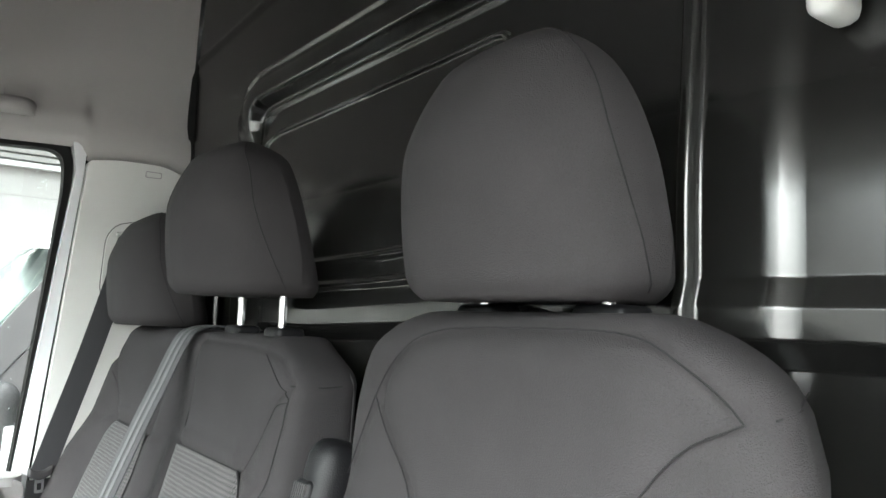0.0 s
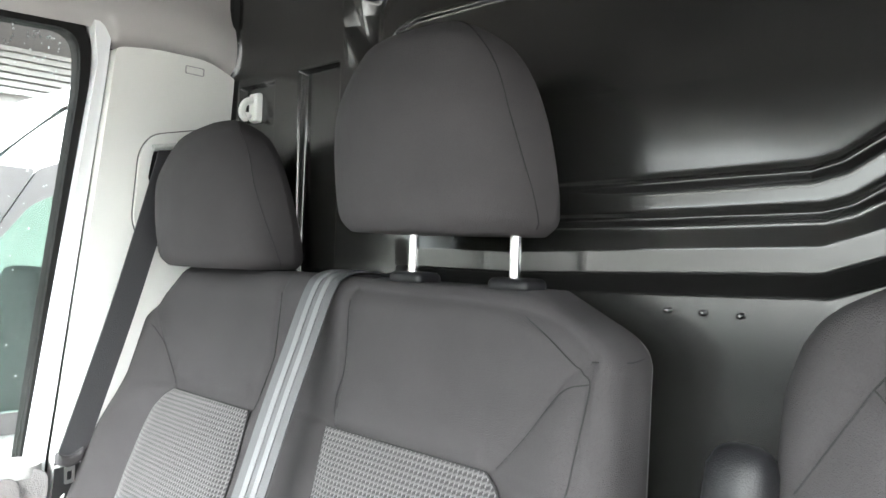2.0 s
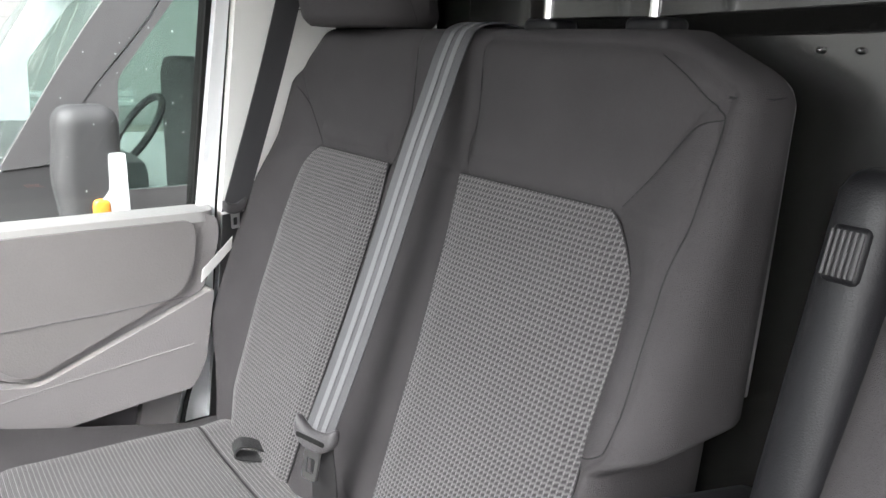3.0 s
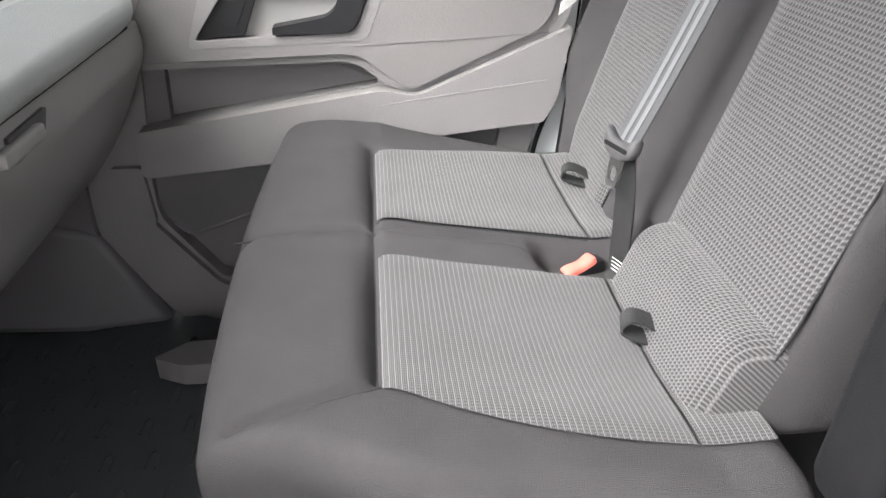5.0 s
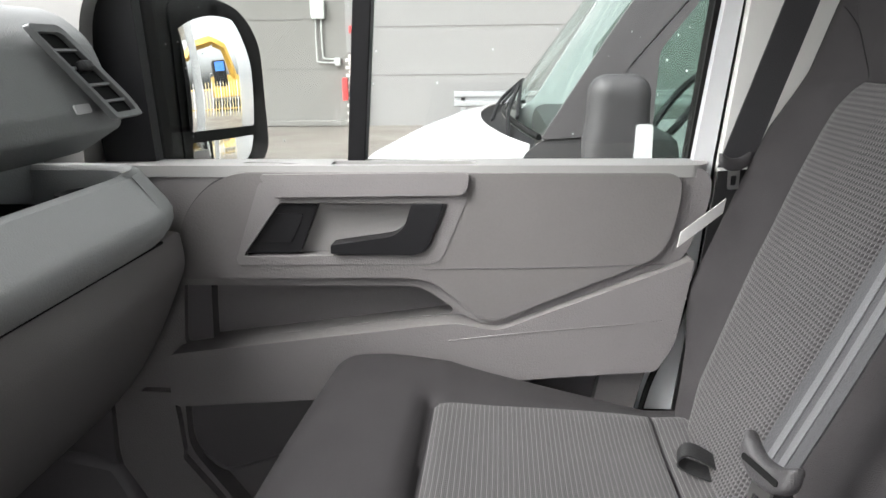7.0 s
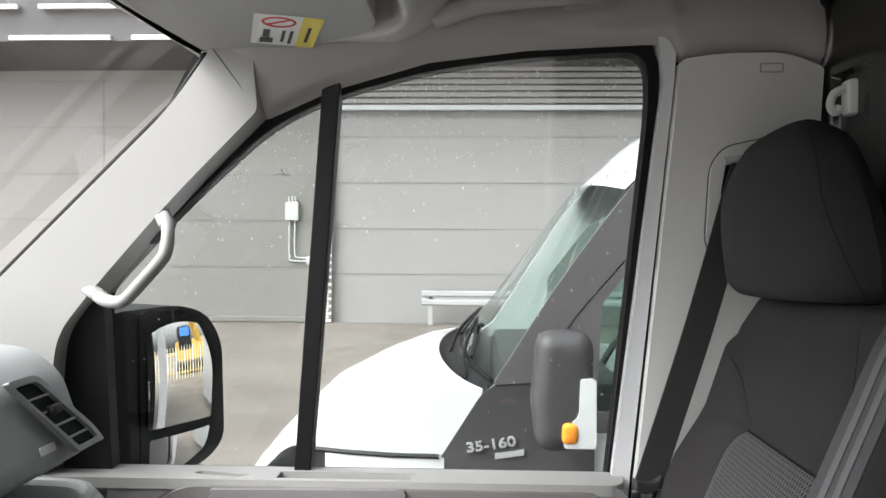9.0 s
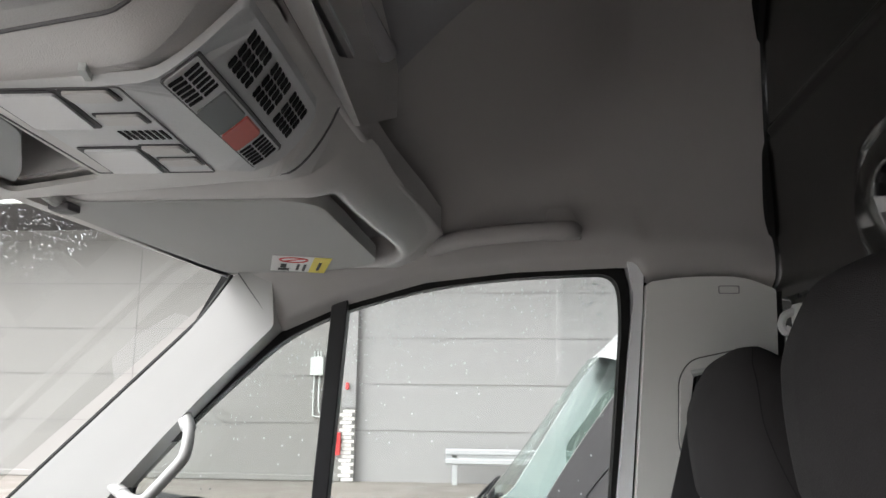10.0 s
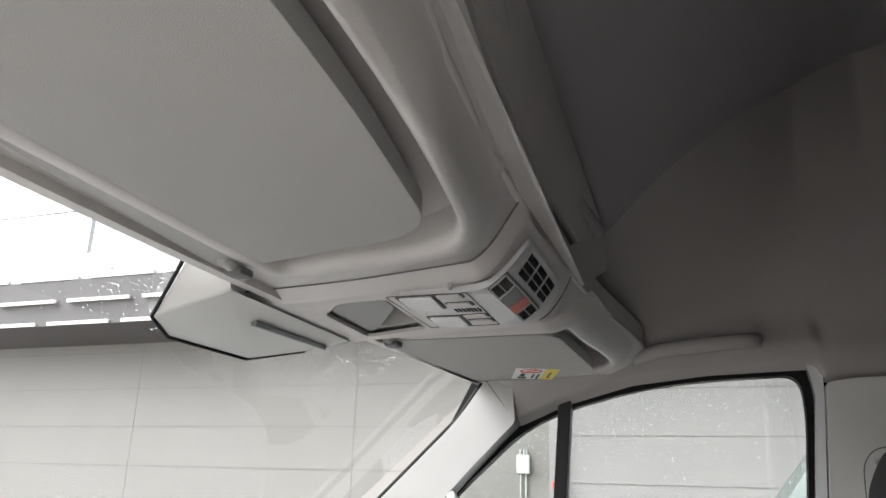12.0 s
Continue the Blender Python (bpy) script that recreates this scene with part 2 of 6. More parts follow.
def to3(axis, u, v, w):
    """Plane coordinates u, v and depth w: axis y means u = x, v = z; axis x means u = y, v = z; axis z means u = x, v = y."""
    return {"y": (u, w, v), "x": (w, u, v), "z": (u, v, w)}[axis]


def rounded(pts, r, n=5):
    """A polygon with its corners rounded; r is one radius or one for each corner."""
    out, k = [], len(pts)
    rs = r if isinstance(r, (list, tuple)) else [r] * k
    for i in range(k):
        p, a, b = Vector(pts[i]), Vector(pts[i - 1]), Vector(pts[(i + 1) % k])
        da, db = (a - p), (b - p)
        d = min(rs[i], da.length * 0.48, db.length * 0.48)
        if d < 1e-5:
            out.append(tuple(p))
            continue
        s, e = p + da.normalized() * d, p + db.normalized() * d
        for j in range(n + 1):
            t = j / n
            out.append(tuple((1 - t) ** 2 * s + 2 * t * (1 - t) * p + t * t * e))
    return out


def grown(pts, d):
    """A closed outline moved outwards by d (inwards when negative)."""
    out, k = [], len(pts)
    area = sum(pts[i][0] * pts[(i + 1) % k][1] - pts[(i + 1) % k][0] * pts[i][1] for i in range(k))
    sign = 1 if area > 0 else -1
    for i in range(k):
        a, b, c = Vector(pts[i - 1]), Vector(pts[i]), Vector(pts[(i + 1) % k])
        t = ((b - a).normalized() + (c - b).normalized()).normalized()
        out.append((b.x + sign * d * t.y, b.y - sign * d * t.x))
    return out


def rim(pts, rows):
    """A lip round an outline: rows of how far out and how high."""
    return loft([[(u, v, z) for u, v in grown(pts, d)] for d, z in rows], cap=False)


def plate(outer, axis, w0, w1, holes=(), shear=None):
    """A flat plate with an outline and holes, from depth w0 to w1; shear moves a point."""
    bm = bmesh.new()
    edges = []
    for loop in (outer, *holes):
        vs = [bm.verts.new(to3(axis, u, v, w0)) for u, v in loop]
        edges += [bm.edges.new((vs[i], vs[(i + 1) % len(vs)])) for i in range(len(vs))]
    bmesh.ops.triangle_fill(bm, use_beauty=True, use_dissolve=False, edges=edges)
    got = bmesh.ops.extrude_face_region(bm, geom=list(bm.faces))
    d = Vector(to3(axis, 0, 0, w1 - w0))
    bmesh.ops.translate(bm, vec=d, verts=[g for g in got["geom"] if isinstance(g, bmesh.types.BMVert)])
    if shear:
        for v in bm.verts:
            v.co = shear(v.co)
    return bm


def surf(fn, nu, nv, bm=None):
    bm = bm or bmesh.new()
    g = [[bm.verts.new(fn(i / nu, j / nv)) for j in range(nv + 1)] for i in range(nu + 1)]
    for i in range(nu):
        for j in range(nv):
            bm.faces.new((g[i][j], g[i + 1][j], g[i + 1][j + 1], g[i][j + 1]))
    return bm


def loft(rings, cap=True, closed=True):
    bm = bmesh.new()
    vs = [[bm.verts.new(p) for p in r] for r in rings]
    n = len(rings[0])
    for a, b in zip(vs, vs[1:]):
        for i in range(n if closed else n - 1):
            bm.faces.new((a[i], a[(i + 1) % n], b[(i + 1) % n], b[i]))
    if cap:
        bm.faces.new(vs[0][::-1])
        bm.faces.new(vs[-1])
    return bm


def tube(path, r, n=8, closed=False, flat=1.0, bm=None):
    """A round rod along a path of points."""
    pts = [Vector(p) for p in path]
    bm = bm or bmesh.new()
    k = len(pts)
    rings, up = [], None
    for i, p in enumerate(pts):
        a = pts[i - 1] if i or closed else p
        b = pts[(i + 1) % k] if i < k - 1 or closed else p
        d = (b - a).normalized()
        if up is None:
            up = Vector((0, 0, 1)) if abs(d.z) < 0.9 else Vector((1, 0, 0))
        s = d.cross(up).normalized()
        up = s.cross(d).normalized()
        rings.append([bm.verts.new(p + r * (math.cos(2 * math.pi * j / n) * s + flat * math.sin(2 * math.pi * j / n) * up)) for j in range(n)])
    pairs = list(zip(rings, rings[1:])) + ([(rings[-1], rings[0])] if closed else [])
    for a, b in pairs:
        for j in range(n):
            bm.faces.new((a[j], a[(j + 1) % n], b[(j + 1) % n], b[j]))
    if not closed:
        bm.faces.new(rings[0][::-1])
        bm.faces.new(rings[-1])
    return bm


def smooth_path(pts, n=6):
    """Catmull-Rom through the points."""
    p = [Vector(q) for q in pts]
    p = [2 * p[0] - p[1], *p, 2 * p[-1] - p[-2]]
    out = []
    for i in range(1, len(p) - 2):
        for j in range(n):
            t = j / n
            out.append(0.5 * (2 * p[i] + (p[i + 1] - p[i - 1]) * t + (2 * p[i - 1] - 5 * p[i] + 4 * p[i + 1] - p[i + 2]) * t * t + (3 * p[i] - p[i - 1] - 3 * p[i + 1] + p[i + 2]) * t ** 3))
    return out + [p[-2]]


def ribbon(path, side, width, thick=0.0014, lo=-0.5, hi=0.5):
    """A strap along a path: side is its width direction, lo and hi the share of the width."""
    pts = [Vector(p) for p in path]
    s = Vector(side).normalized()
    rings = []
    for i, p in enumerate(pts):
        d = (pts[min(i + 1, len(pts) - 1)] - pts[max(i - 1, 0)]).normalized()
        nn = d.cross(s).normalized()
        rings.append([p + s * width * lo + nn * thick, p + s * width * hi + nn * thick, p + s * width * hi - nn * thick, p + s * width * lo - nn * thick])
    return loft(rings)


def pillow(x0, x1, y0, y1, z0, z1, r, nx, ny, nz, fn=None):
    """A box with rounded edges on a dense grid, shaped on by fn."""
    bm, keys = bmesh.new(), {}
    lo, hi = Vector((x0, y0, z0)), Vector((x1, y1, z1))
    rr = min(r, (x1 - x0) / 2 - 1e-4, (y1 - y0) / 2 - 1e-4, (z1 - z0) / 2 - 1e-4)

    def vert(i, j, k):
        if (i, j, k) not in keys:
            p = Vector((x0 + (x1 - x0) * i / nx, y0 + (y1 - y0) * j / ny, z0 + (z1 - z0) * k / nz))
            q = Vector([min(max(p[a], lo[a] + rr), hi[a] - rr) for a in range(3)])
            d = p - q
            if d.length > 1e-9:
                p = q + d.normalized() * rr
            keys[(i, j, k)] = bm.verts.new(fn(p) if fn else p)
        return keys[(i, j, k)]

    for i in range(nx):
        for j in range(ny):
            for k in (0, nz):
                bm.faces.new((vert(i, j, k), vert(i + 1, j, k), vert(i + 1, j + 1, k), vert(i, j + 1, k)))
    for i in range(nx):
        for k in range(nz):
            for j in (0, ny):
                bm.faces.new((vert(i, j, k), vert(i + 1, j, k), vert(i + 1, j, k + 1), vert(i, j, k + 1)))
    for j in range(ny):
        for k in range(nz):
            for i in (0, nx):
                bm.faces.new((vert(i, j, k), vert(i, j + 1, k), vert(i, j + 1, k + 1), vert(i, j, k + 1)))
    return bm


def near_line(u, v, pts):
    """The distance from a point to a chain of points in the plane."""
    best = 9.0
    for (a, b), (c, d) in zip(pts, pts[1:]):
        du, dv = c - a, d - b
        t = min(1.0, max(0.0, ((u - a) * du + (v - b) * dv) / (du * du + dv * dv + 1e-12)))
        best = min(best, math.hypot(u - a - t * du, v - b - t * dv))
    return best


DROP_V = [(0, 0, 1), (0.8, 0, 0.5), (0.25, 0.76, 0.5), (-0.65, 0.47, 0.5), (-0.65, -0.47, 0.5), (0.25, -0.76, 0.5), (1, 0, -0.2), (0.31, 0.95, -0.2), (-0.81, 0.59, -0.2), (-0.81, -0.59, -0.2), (0.31, -0.95, -0.2)]


def beads(mats):
    """Many small domed drops in one mesh, one for each matrix."""
    bm = bmesh.new()
    for m in mats:
        v = [bm.verts.new(m @ Vector(p)) for p in DROP_V]
        for i in range(5):
            j = (i + 1) % 5
            bm.faces.new((v[0], v[1 + i], v[1 + j]))
            bm.faces.new((v[1 + i], v[6 + i], v[6 + j], v[1 + j]))
        bm.faces.new([v[10 - i] for i in range(5)])
    return bm


def bars(rows, axis, w, material, parent, name="print_line"):
    """Short flat bars in place of small print: rows of u0, u1, v0, v1."""
    for u0, u1, v0, v1 in rows:
        part(name, plate([(u0, v0), (u1, v0), (u1, v1), (u0, v1)], axis, w, w + 0.0006), material, parent, smooth=False)


def interp(x, xs, ys):
    return float(np.interp(x, xs, ys))


# ---- the cab's shell ----
def side_y(z):
    """The inner face of the cab's side: upright below the window, leaning in above."""
    return 1.80 - 0.125 * max(0.0, z - 0.75)


def lean(p):
    return Vector((p.x, p.y + side_y(p.z) - 1.80, p.z))


def step(d, w):
    """0 below, 1 above, smooth over the width w."""
    t = min(1.0, max(0.0, d / w + 0.5))
    return t * t * (3 - 2 * t)


BAND = ((-0.3, 0.10, 0.35, 0.48, 0.583, 0.678, 1.03, 1.9), (1.10, 1.10, 1.102, 1.118, 1.141, 1.108, 1.095, 1.095))
PANEL_TOP = [(1.280, 1.402), (1.278, 1.414), (1.270, 1.423), (1.256, 1.428), (1.228, 1.434), (0.736, 1.437), (0.610, 1.439), (0.594, 1.436), (0.584, 1.430), (0.580, 1.424)]
PANEL_LOW = [(1.30, 1.178), (0.865, 1.183), (0.69, 1.189), (0.664, 1.196), (0.587, 1.243), (0.53, 1.28)]
LINE_LOW = [(1.30, 1.140), (0.843, 1.146), (0.68, 1.151), (0.655, 1.157), (0.589, 1.195), (0.53, 1.230)]
DUCT = [(1.340, 1.36), (1.344, 1.42), (1.346, 1.455), (1.343, 1.480), (1.332, 1.502), (1.314, 1.518), (1.288, 1.526), (1.255, 1.528), (0.52, 1.528), (0.49, 1.520)]


def ramp(d, w):
    t = np.clip(d / w + 0.5, 0.0, 1.0)
    return t * t * (3 - 2 * t)


def line_gap(y, z, pts):
    """The distance of many points to a chain of points."""
    best = np.full(y.shape, 9.0)
    for (a, b), (c, d) in zip(pts, pts[1:]):
        du, dv = c - a, d - b
        t = np.clip(((y - a) * du + (z - b) * dv) / (du * du + dv * dv + 1e-12), 0.0, 1.0)
        best = np.minimum(best, np.hypot(y - a - t * du, z - b - t * dv))
    return best


def bulkhead_x(y, z):
    """Depth of the pressed sheet: a leaning recess over a flat band, beads, a rib, and two slots beside it."""
    dz = z - np.interp(y, *BAND)
    left = np.interp(z, (1.10, 1.30, 1.44, 1.49, 1.52, 1.545, 1.57), (1.225, 1.275, 1.354, 1.366, 1.360, 1.345, 1.310)) - y
    inside = ramp(left, 0.045) * ramp(1.555 - z, 0.03)
    x = np.interp(dz, (-0.036, -0.013, 0.012, 0.036), (-0.010, -0.035, -0.035, -0.028))
    k = np.maximum(0.0, np.minimum(z, 1.56) - 1.19)
    x = x + 0.055 * k * np.minimum(1.0, k / 0.10)
    x = x * inside - 0.030 * (1 - inside) * ramp(z - 0.6, 0.5)
    d = line_gap(y, z, DUCT)
    low = ramp(1.28 - y, 0.09) * ramp(1.53 - z, 0.02)
    full = ramp(z - 1.445, 0.15)
    x = x - full * (0.024 * ramp(0.025 - d, 0.016) + 0.009 * np.maximum(0.0, 1 - (d / 0.032) ** 2)) - 0.005 * np.exp(-((d - 0.043) / 0.0045) ** 2) * low
    x = x - 0.006 * np.exp(-(line_gap(y, z, PANEL_TOP) / 0.0036) ** 2)
    x = x - 0.007 * np.exp(-(line_gap(y, z, PANEL_LOW) / 0.006) ** 2) * ramp(1.02 - y, 0.35)
    x = x - 0.006 * np.exp(-(line_gap(y, z, LINE_LOW) / 0.006) ** 2) * ramp(1.15 - y, 0.25)
    x = x - 0.013 * np.exp(-((y - 0.330) / 0.009) ** 4) * ramp(1.42 - z, 0.06) * ramp(z - 1.095, 0.01)
    x = x + 0.010 * ramp(0.246 - y, 0.012)
    x = x - 0.008 * np.exp(-(line_gap(y, z, [(1.66, 1.680), (0.9, 1.722)]) / 0.007) ** 2)
    for y0, y1, z0, z1, deep in ((1.562, 1.665, 1.225, 1.386, 0.012), (1.386, 1.486, 1.06, 1.392, 0.014)):
        e = np.maximum(np.maximum(y0 - y, y - y1), np.maximum(z0 - z, z - z1))
        x = x + deep * (1 - ramp(e, 0.008))
    x = x + 0.0012 * np.sin(5.3 * y + 2.1 * z) * np.sin(4.1 * z + 0.7)
    return x


def sheet(name, ys, zs, material, tags):
    """A pressed sheet over a grid of y and z."""
    yy, zz = np.meshgrid(ys, zs, indexing="ij")
    co = np.stack([bulkhead_x(yy, zz), yy, zz], axis=-1).reshape(-1, 3)
    a = (np.arange(len(ys) - 1)[:, None] * len(zs) + np.arange(len(zs) - 1)[None, :]).ravel()
    quads = np.stack([a, a + 1, a + len(zs) + 1, a + len(zs)], axis=-1)
    me = bpy.data.meshes.new(name)
    me.from_pydata(co.tolist(), [], quads.tolist())
    me.polygons.foreach_set("use_smooth", [True] * len(me.polygons))
    me.materials.append(material)
    return tagged(new(name, me), **tags)


bulk = sheet("bulkhead", np.concatenate([np.linspace(-0.12, 0.30, 50)[:-1], np.linspace(0.30, 1.76, 700)[:-1], np.linspace(1.76, 1.84, 8)]),
             np.concatenate([np.linspace(0.35, 1.0, 40)[:-1], np.linspace(1.0, 1.62, 420)[:-1], np.linspace(1.62, 2.2, 130)]), M_BULK,
             dict(label="black painted steel bulkhead with pressed ribs and a duct", category="bulkhead", kind="structure"))
part("side_flange", box(-0.033, 0.03, 1.735, 1.87, 0.0, 2.2), M_RUBBER, bulk, bevel=0.012, seg=3)
part("bulkhead_lower", box(-0.004, 0.03, -0.12, 1.84, -0.02, 0.36), M_BULK, bulk)
for y in (1.142, 0.990, 0.832):
    part("rail_clip", pillow(-0.034, -0.016, y - 0.006, y + 0.006, 1.501, 1.508, 0.003, 3, 3, 3), M_BULK, bulk)
for y in (0.837, 0.798, 0.759):
    part("rivet", pillow(-0.018, 0.0, y - 0.0035, y + 0.0035, 1.046, 1.053, 0.003, 4, 4, 4), M_BULK, bulk)

floor = part("floor", box(-1.75, 0.02, -0.15, 1.84, -0.06, 0.0), M_MATF, tags=dict(label="black rubber cab floor", category="floor", kind="structure"))
rng = random.Random(4)
for i in range(9):
    for j in range(8):
        x, y = -1.52 + 0.075 * i + 0.03 * (j % 2), 1.05 + 0.085 * j
        u = [(x - 0.008, y - 0.02, 0.001), (x - 0.008, y + 0.012, 0.001), (x, y + 0.022, 0.001), (x + 0.008, y + 0.012, 0.001), (x + 0.008, y - 0.02, 0.001)]
        part("tread_mark", tube(u, 0.0022, 5), M_MATF, floor)

# the windscreen's base, the firewall and the far side below the door
part("firewall", box(-1.80, -1.74, -0.15, 1.84, -0.06, 0.95), M_DARKP, tags=dict(label="dark firewall trim in front of the footwell", category="wall", kind="structure"))

# ---- passenger door ----
door = thing("door_1", "closed passenger door with grey plastic trim and window", "door", kind="structure", at=(-0.8, 1.80, 0.0))
POCKET = rounded([(-1.140, 0.553), (-0.757, 0.563), (-0.690, 0.505), (-1.150, 0.441)], [0.01, 0.03, 0.02, 0.01])
SPEAKER = rounded([(-1.161, 0.35), (-0.700, 0.372), (-0.700, 0.10), (-1.054, 0.094), (-1.163, 0.247)], [0.006, 0.01, 0.01, 0.02, 0.03])
GRILLE = rounded([(-1.165, 0.332), (-0.70, 0.352), (-0.78, 0.30), (-1.109, 0.188), (-1.17, 0.244)], [0.012, 0.02, 0.02, 0.02, 0.02])
REAR_POCKET = rounded([(-0.62, 0.395), (-0.458, 0.405), (-0.480, 0.29), (-0.62, 0.28)], 0.008)
BASE = rounded([(-1.275, 0.735), (-0.312, 0.735), (-0.312, 0.70), (-0.404, 0.34), (-0.46, 0.02), (-1.150, -0.02), (-1.292, 0.20)], [0.01, 0.03, 0.05, 0.05, 0.03, 0.05, 0.05])
part("door_card", plate(BASE, "y", 1.752, 1.795, [POCKET, SPEAKER, REAR_POCKET]), M_MID, door, bevel=0.004)
part("door_skin", plate(BASE, "y", 1.800, 1.840), M_DARKP, door)
part("pocket_back", plate(rounded([(-1.17, 0.58), (-0.64, 0.58), (-0.64, 0.42), (-1.17, 0.42)], 0.01), "y", 1.793, 1.798), M_CHAR2, door, "dark recessed map pocket")
part("pocket_step", plate(rounded([(-1.142, 0.553), (-1.10, 0.553), (-1.105, 0.446), (-1.152, 0.441)], 0.004), "y", 1.765, 1.792), M_DARKP, door, bevel=0.003)
part("speaker_well", plate(grown(SPEAKER, 0.01), "y", 1.7955, 1.7985), M_CHAR2, door)
part("speaker_grille", plate(GRILLE, "y", 1.775, 1.795), M_DARKP, door, "dark perforated speaker grille", bevel=0.004)
part("speaker_frame", tube([(u, 1.776, v) for u, v in GRILLE], 0.004, 6, closed=True), M_DARKP, door)
part("rear_pocket_back", plate(REAR_POCKET, "y", 1.775, 1.794), M_DARKP, door)
GRIP = rounded([(-0.992, 0.722), (-0.668, 0.722), (-0.672, 0.698), (-0.712, 0.602), (-0.73, 0.594), (-1.040, 0.590)], [0.008, 0.008, 0.02, 0.03, 0.02, 0.015])
ARM = rounded([(-1.030, 0.7365), (-0.357, 0.735), (-0.357, 0.69), (-0.374, 0.612), (-0.632, 0.500), (-0.655, 0.508), (-0.728, 0.566), (-0.765, 0.572), (-1.135, 0.566), (-1.136, 0.612), (-1.112, 0.675), (-1.075, 0.715)],
              [0.03, 0.03, 0.03, 0.05, 0.02, 0.02, 0.03, 0.03, 0.02, 0.02, 0.04, 0.04], 8)
SHELL = rounded([(-1.165, 0.741), (-0.312, 0.741), (-0.312, 0.69), (-0.345, 0.60), (-0.40, 0.575), (-0.62, 0.487), (-0.67, 0.500), (-0.745, 0.556), (-1.15, 0.552)], [0.02, 0.045, 0.04, 0.03, 0.03, 0.03, 0.03, 0.03, 0.02], 8)
part("door_shoulder", plate(SHELL, "y", 1.730, 1.7535, [GRIP]), M_MID, door, bevel=0.010, seg=4)
part("armrest_gap", plate(grown(ARM, 0.0028), "y", 1.7285, 1.734, [GRIP]), M_CHAR, door)
part("armrest_panel", plate(ARM, "y", 1.7195, 1.740, [GRIP]), M_ARM, door, "grained vinyl armrest panel", bevel=0.006, seg=3)
part("armrest_crease", tube([(-0.742, 1.7192, 0.586), (-0.50, 1.7192, 0.592), (-0.376, 1.7192, 0.598)], 0.0010, 5), M_DARKP, door)
part("grip_bezel", plate([(u, v) for u, v in GRIP], "y", 1.7185, 1.745, [rounded([(-0.962, 0.690), (-0.700, 0.690), (-0.735, 0.610), (-1.026, 0.604)], [0.006, 0.006, 0.025, 0.01])]), M_MID, door, bevel=0.003)
part("grip_cap", plate(rounded([(-0.990, 0.735), (-0.668, 0.738), (-0.674, 0.704), (-0.966, 0.700)], [0.01, 0.01, 0.015, 0.006]), "y", 1.711, 1.724), M_MID, door, bevel=0.003)
part("grip_recess", plate(rounded([(-1.03, 0.70), (-0.68, 0.70), (-0.70, 0.60), (-1.035, 0.60)], 0.01), "y", 1.748, 1.7515), M_LOWER, door)
# Thin black outline drawn as the shadow gap round the grip.
part("grip_shadow_gap", plate(grown(GRIP, 0.0035), "y", 1.7205, 1.7216, [grown(GRIP, -0.004)]), M_BLACK, door)
part("window_switch", plate(rounded([(-0.989, 0.686), (-0.904, 0.687), (-0.936, 0.610), (-1.022, 0.608)], 0.003), "y", 1.727, 1.746), M_BLACK, door, "black window switch panel", bevel=0.002)
part("switch_inset", plate(rounded([(-0.972, 0.672), (-0.926, 0.672), (-0.948, 0.626), (-0.998, 0.625)], 0.006), "y", 1.7256, 1.7275), M_BLACK, door, bevel=0.0008)
pull = [(-0.884, 0.612), (-0.752, 0.610), (-0.733, 0.622), (-0.708, 0.690), (-0.757, 0.690), (-0.768, 0.655), (-0.785, 0.640), (-0.884, 0.625)]
part("pull_handle", plate(rounded(pull, [0.002, 0.015, 0.01, 0.004, 0.004, 0.02, 0.02, 0.002]), "y", 1.712, 1.747), M_BLACK, door, "black door pull handle", bevel=0.004, seg=3)
LEDGE = rounded([(-1.160, 0.440), (-0.690, 0.503), (-0.628, 0.489), (-0.372, 0.592), (-0.332, 0.610), (-0.354, 0.47), (-0.380, 0.426), (-0.461, 0.420), (-0.600, 0.406), (-0.91, 0.366), (-1.165, 0.346)], [0.01, 0.02, 0.02, 0.03, 0.01, 0.02, 0.012, 0.05, 0.05, 0.03, 0.02])
part("pocket_lip", plate(LEDGE, "y", 1.708, 1.756), M_MID, door, bevel=0.014, seg=4)
part("lip_crease", tube([(-0.702, 1.7082, 0.473), (-0.61, 1.7082, 0.485), (-0.518, 1.7082, 0.495), (-0.375, 1.7082, 0.511)], 0.0012, 5), M_MID, door)
part("rear_seal", tube(smooth_path([(-0.332, 1.752, 0.53), (-0.341, 1.752, 0.489), (-0.354, 1.752, 0.45), (-0.377, 1.752, 0.396), (-0.392, 1.752, 0.333), (-0.41, 1.752, 0.22)], 4), 0.005, 8), M_RUBBER, door, "black rubber seal along the door's rear edge")
part("lower_strut", plate(rounded([(-1.173, 0.36), (-1.165, 0.247), (-1.169, 0.235), (-1.058, 0.088), (-0.80, 0.0), (-1.10, 0.0), (-1.235, 0.16), (-1.235, 0.36)], [0.01, 0.02, 0.03, 0.02, 0.02, 0.03, 0.05, 0.01]), "y", 1.735, 1.755), M_MID, door, bevel=0.009, seg=3)
SILL = rounded([(-1.30, 1.728), (-0.318, 1.728), (-0.308, 1.80), (-1.30, 1.80)], [0.03, 0.03, 0.01, 0.01])
TRAY = rounded([(-0.885, 1.740), (-0.655, 1.740), (-0.660, 1.775), (-0.885, 1.775)], [0.003, 0.02, 0.02, 0.003])
SLOT = rounded([(-1.03, 1.758), (-0.95, 1.742), (-0.93, 1.754), (-1.02, 1.772)], 0.005)
part("door_sill", plate(SILL, "z", 0.7285, 0.7465, [TRAY, SLOT]), M_SILLP, door, "light grey window ledge", bevel=0.006, seg=3)
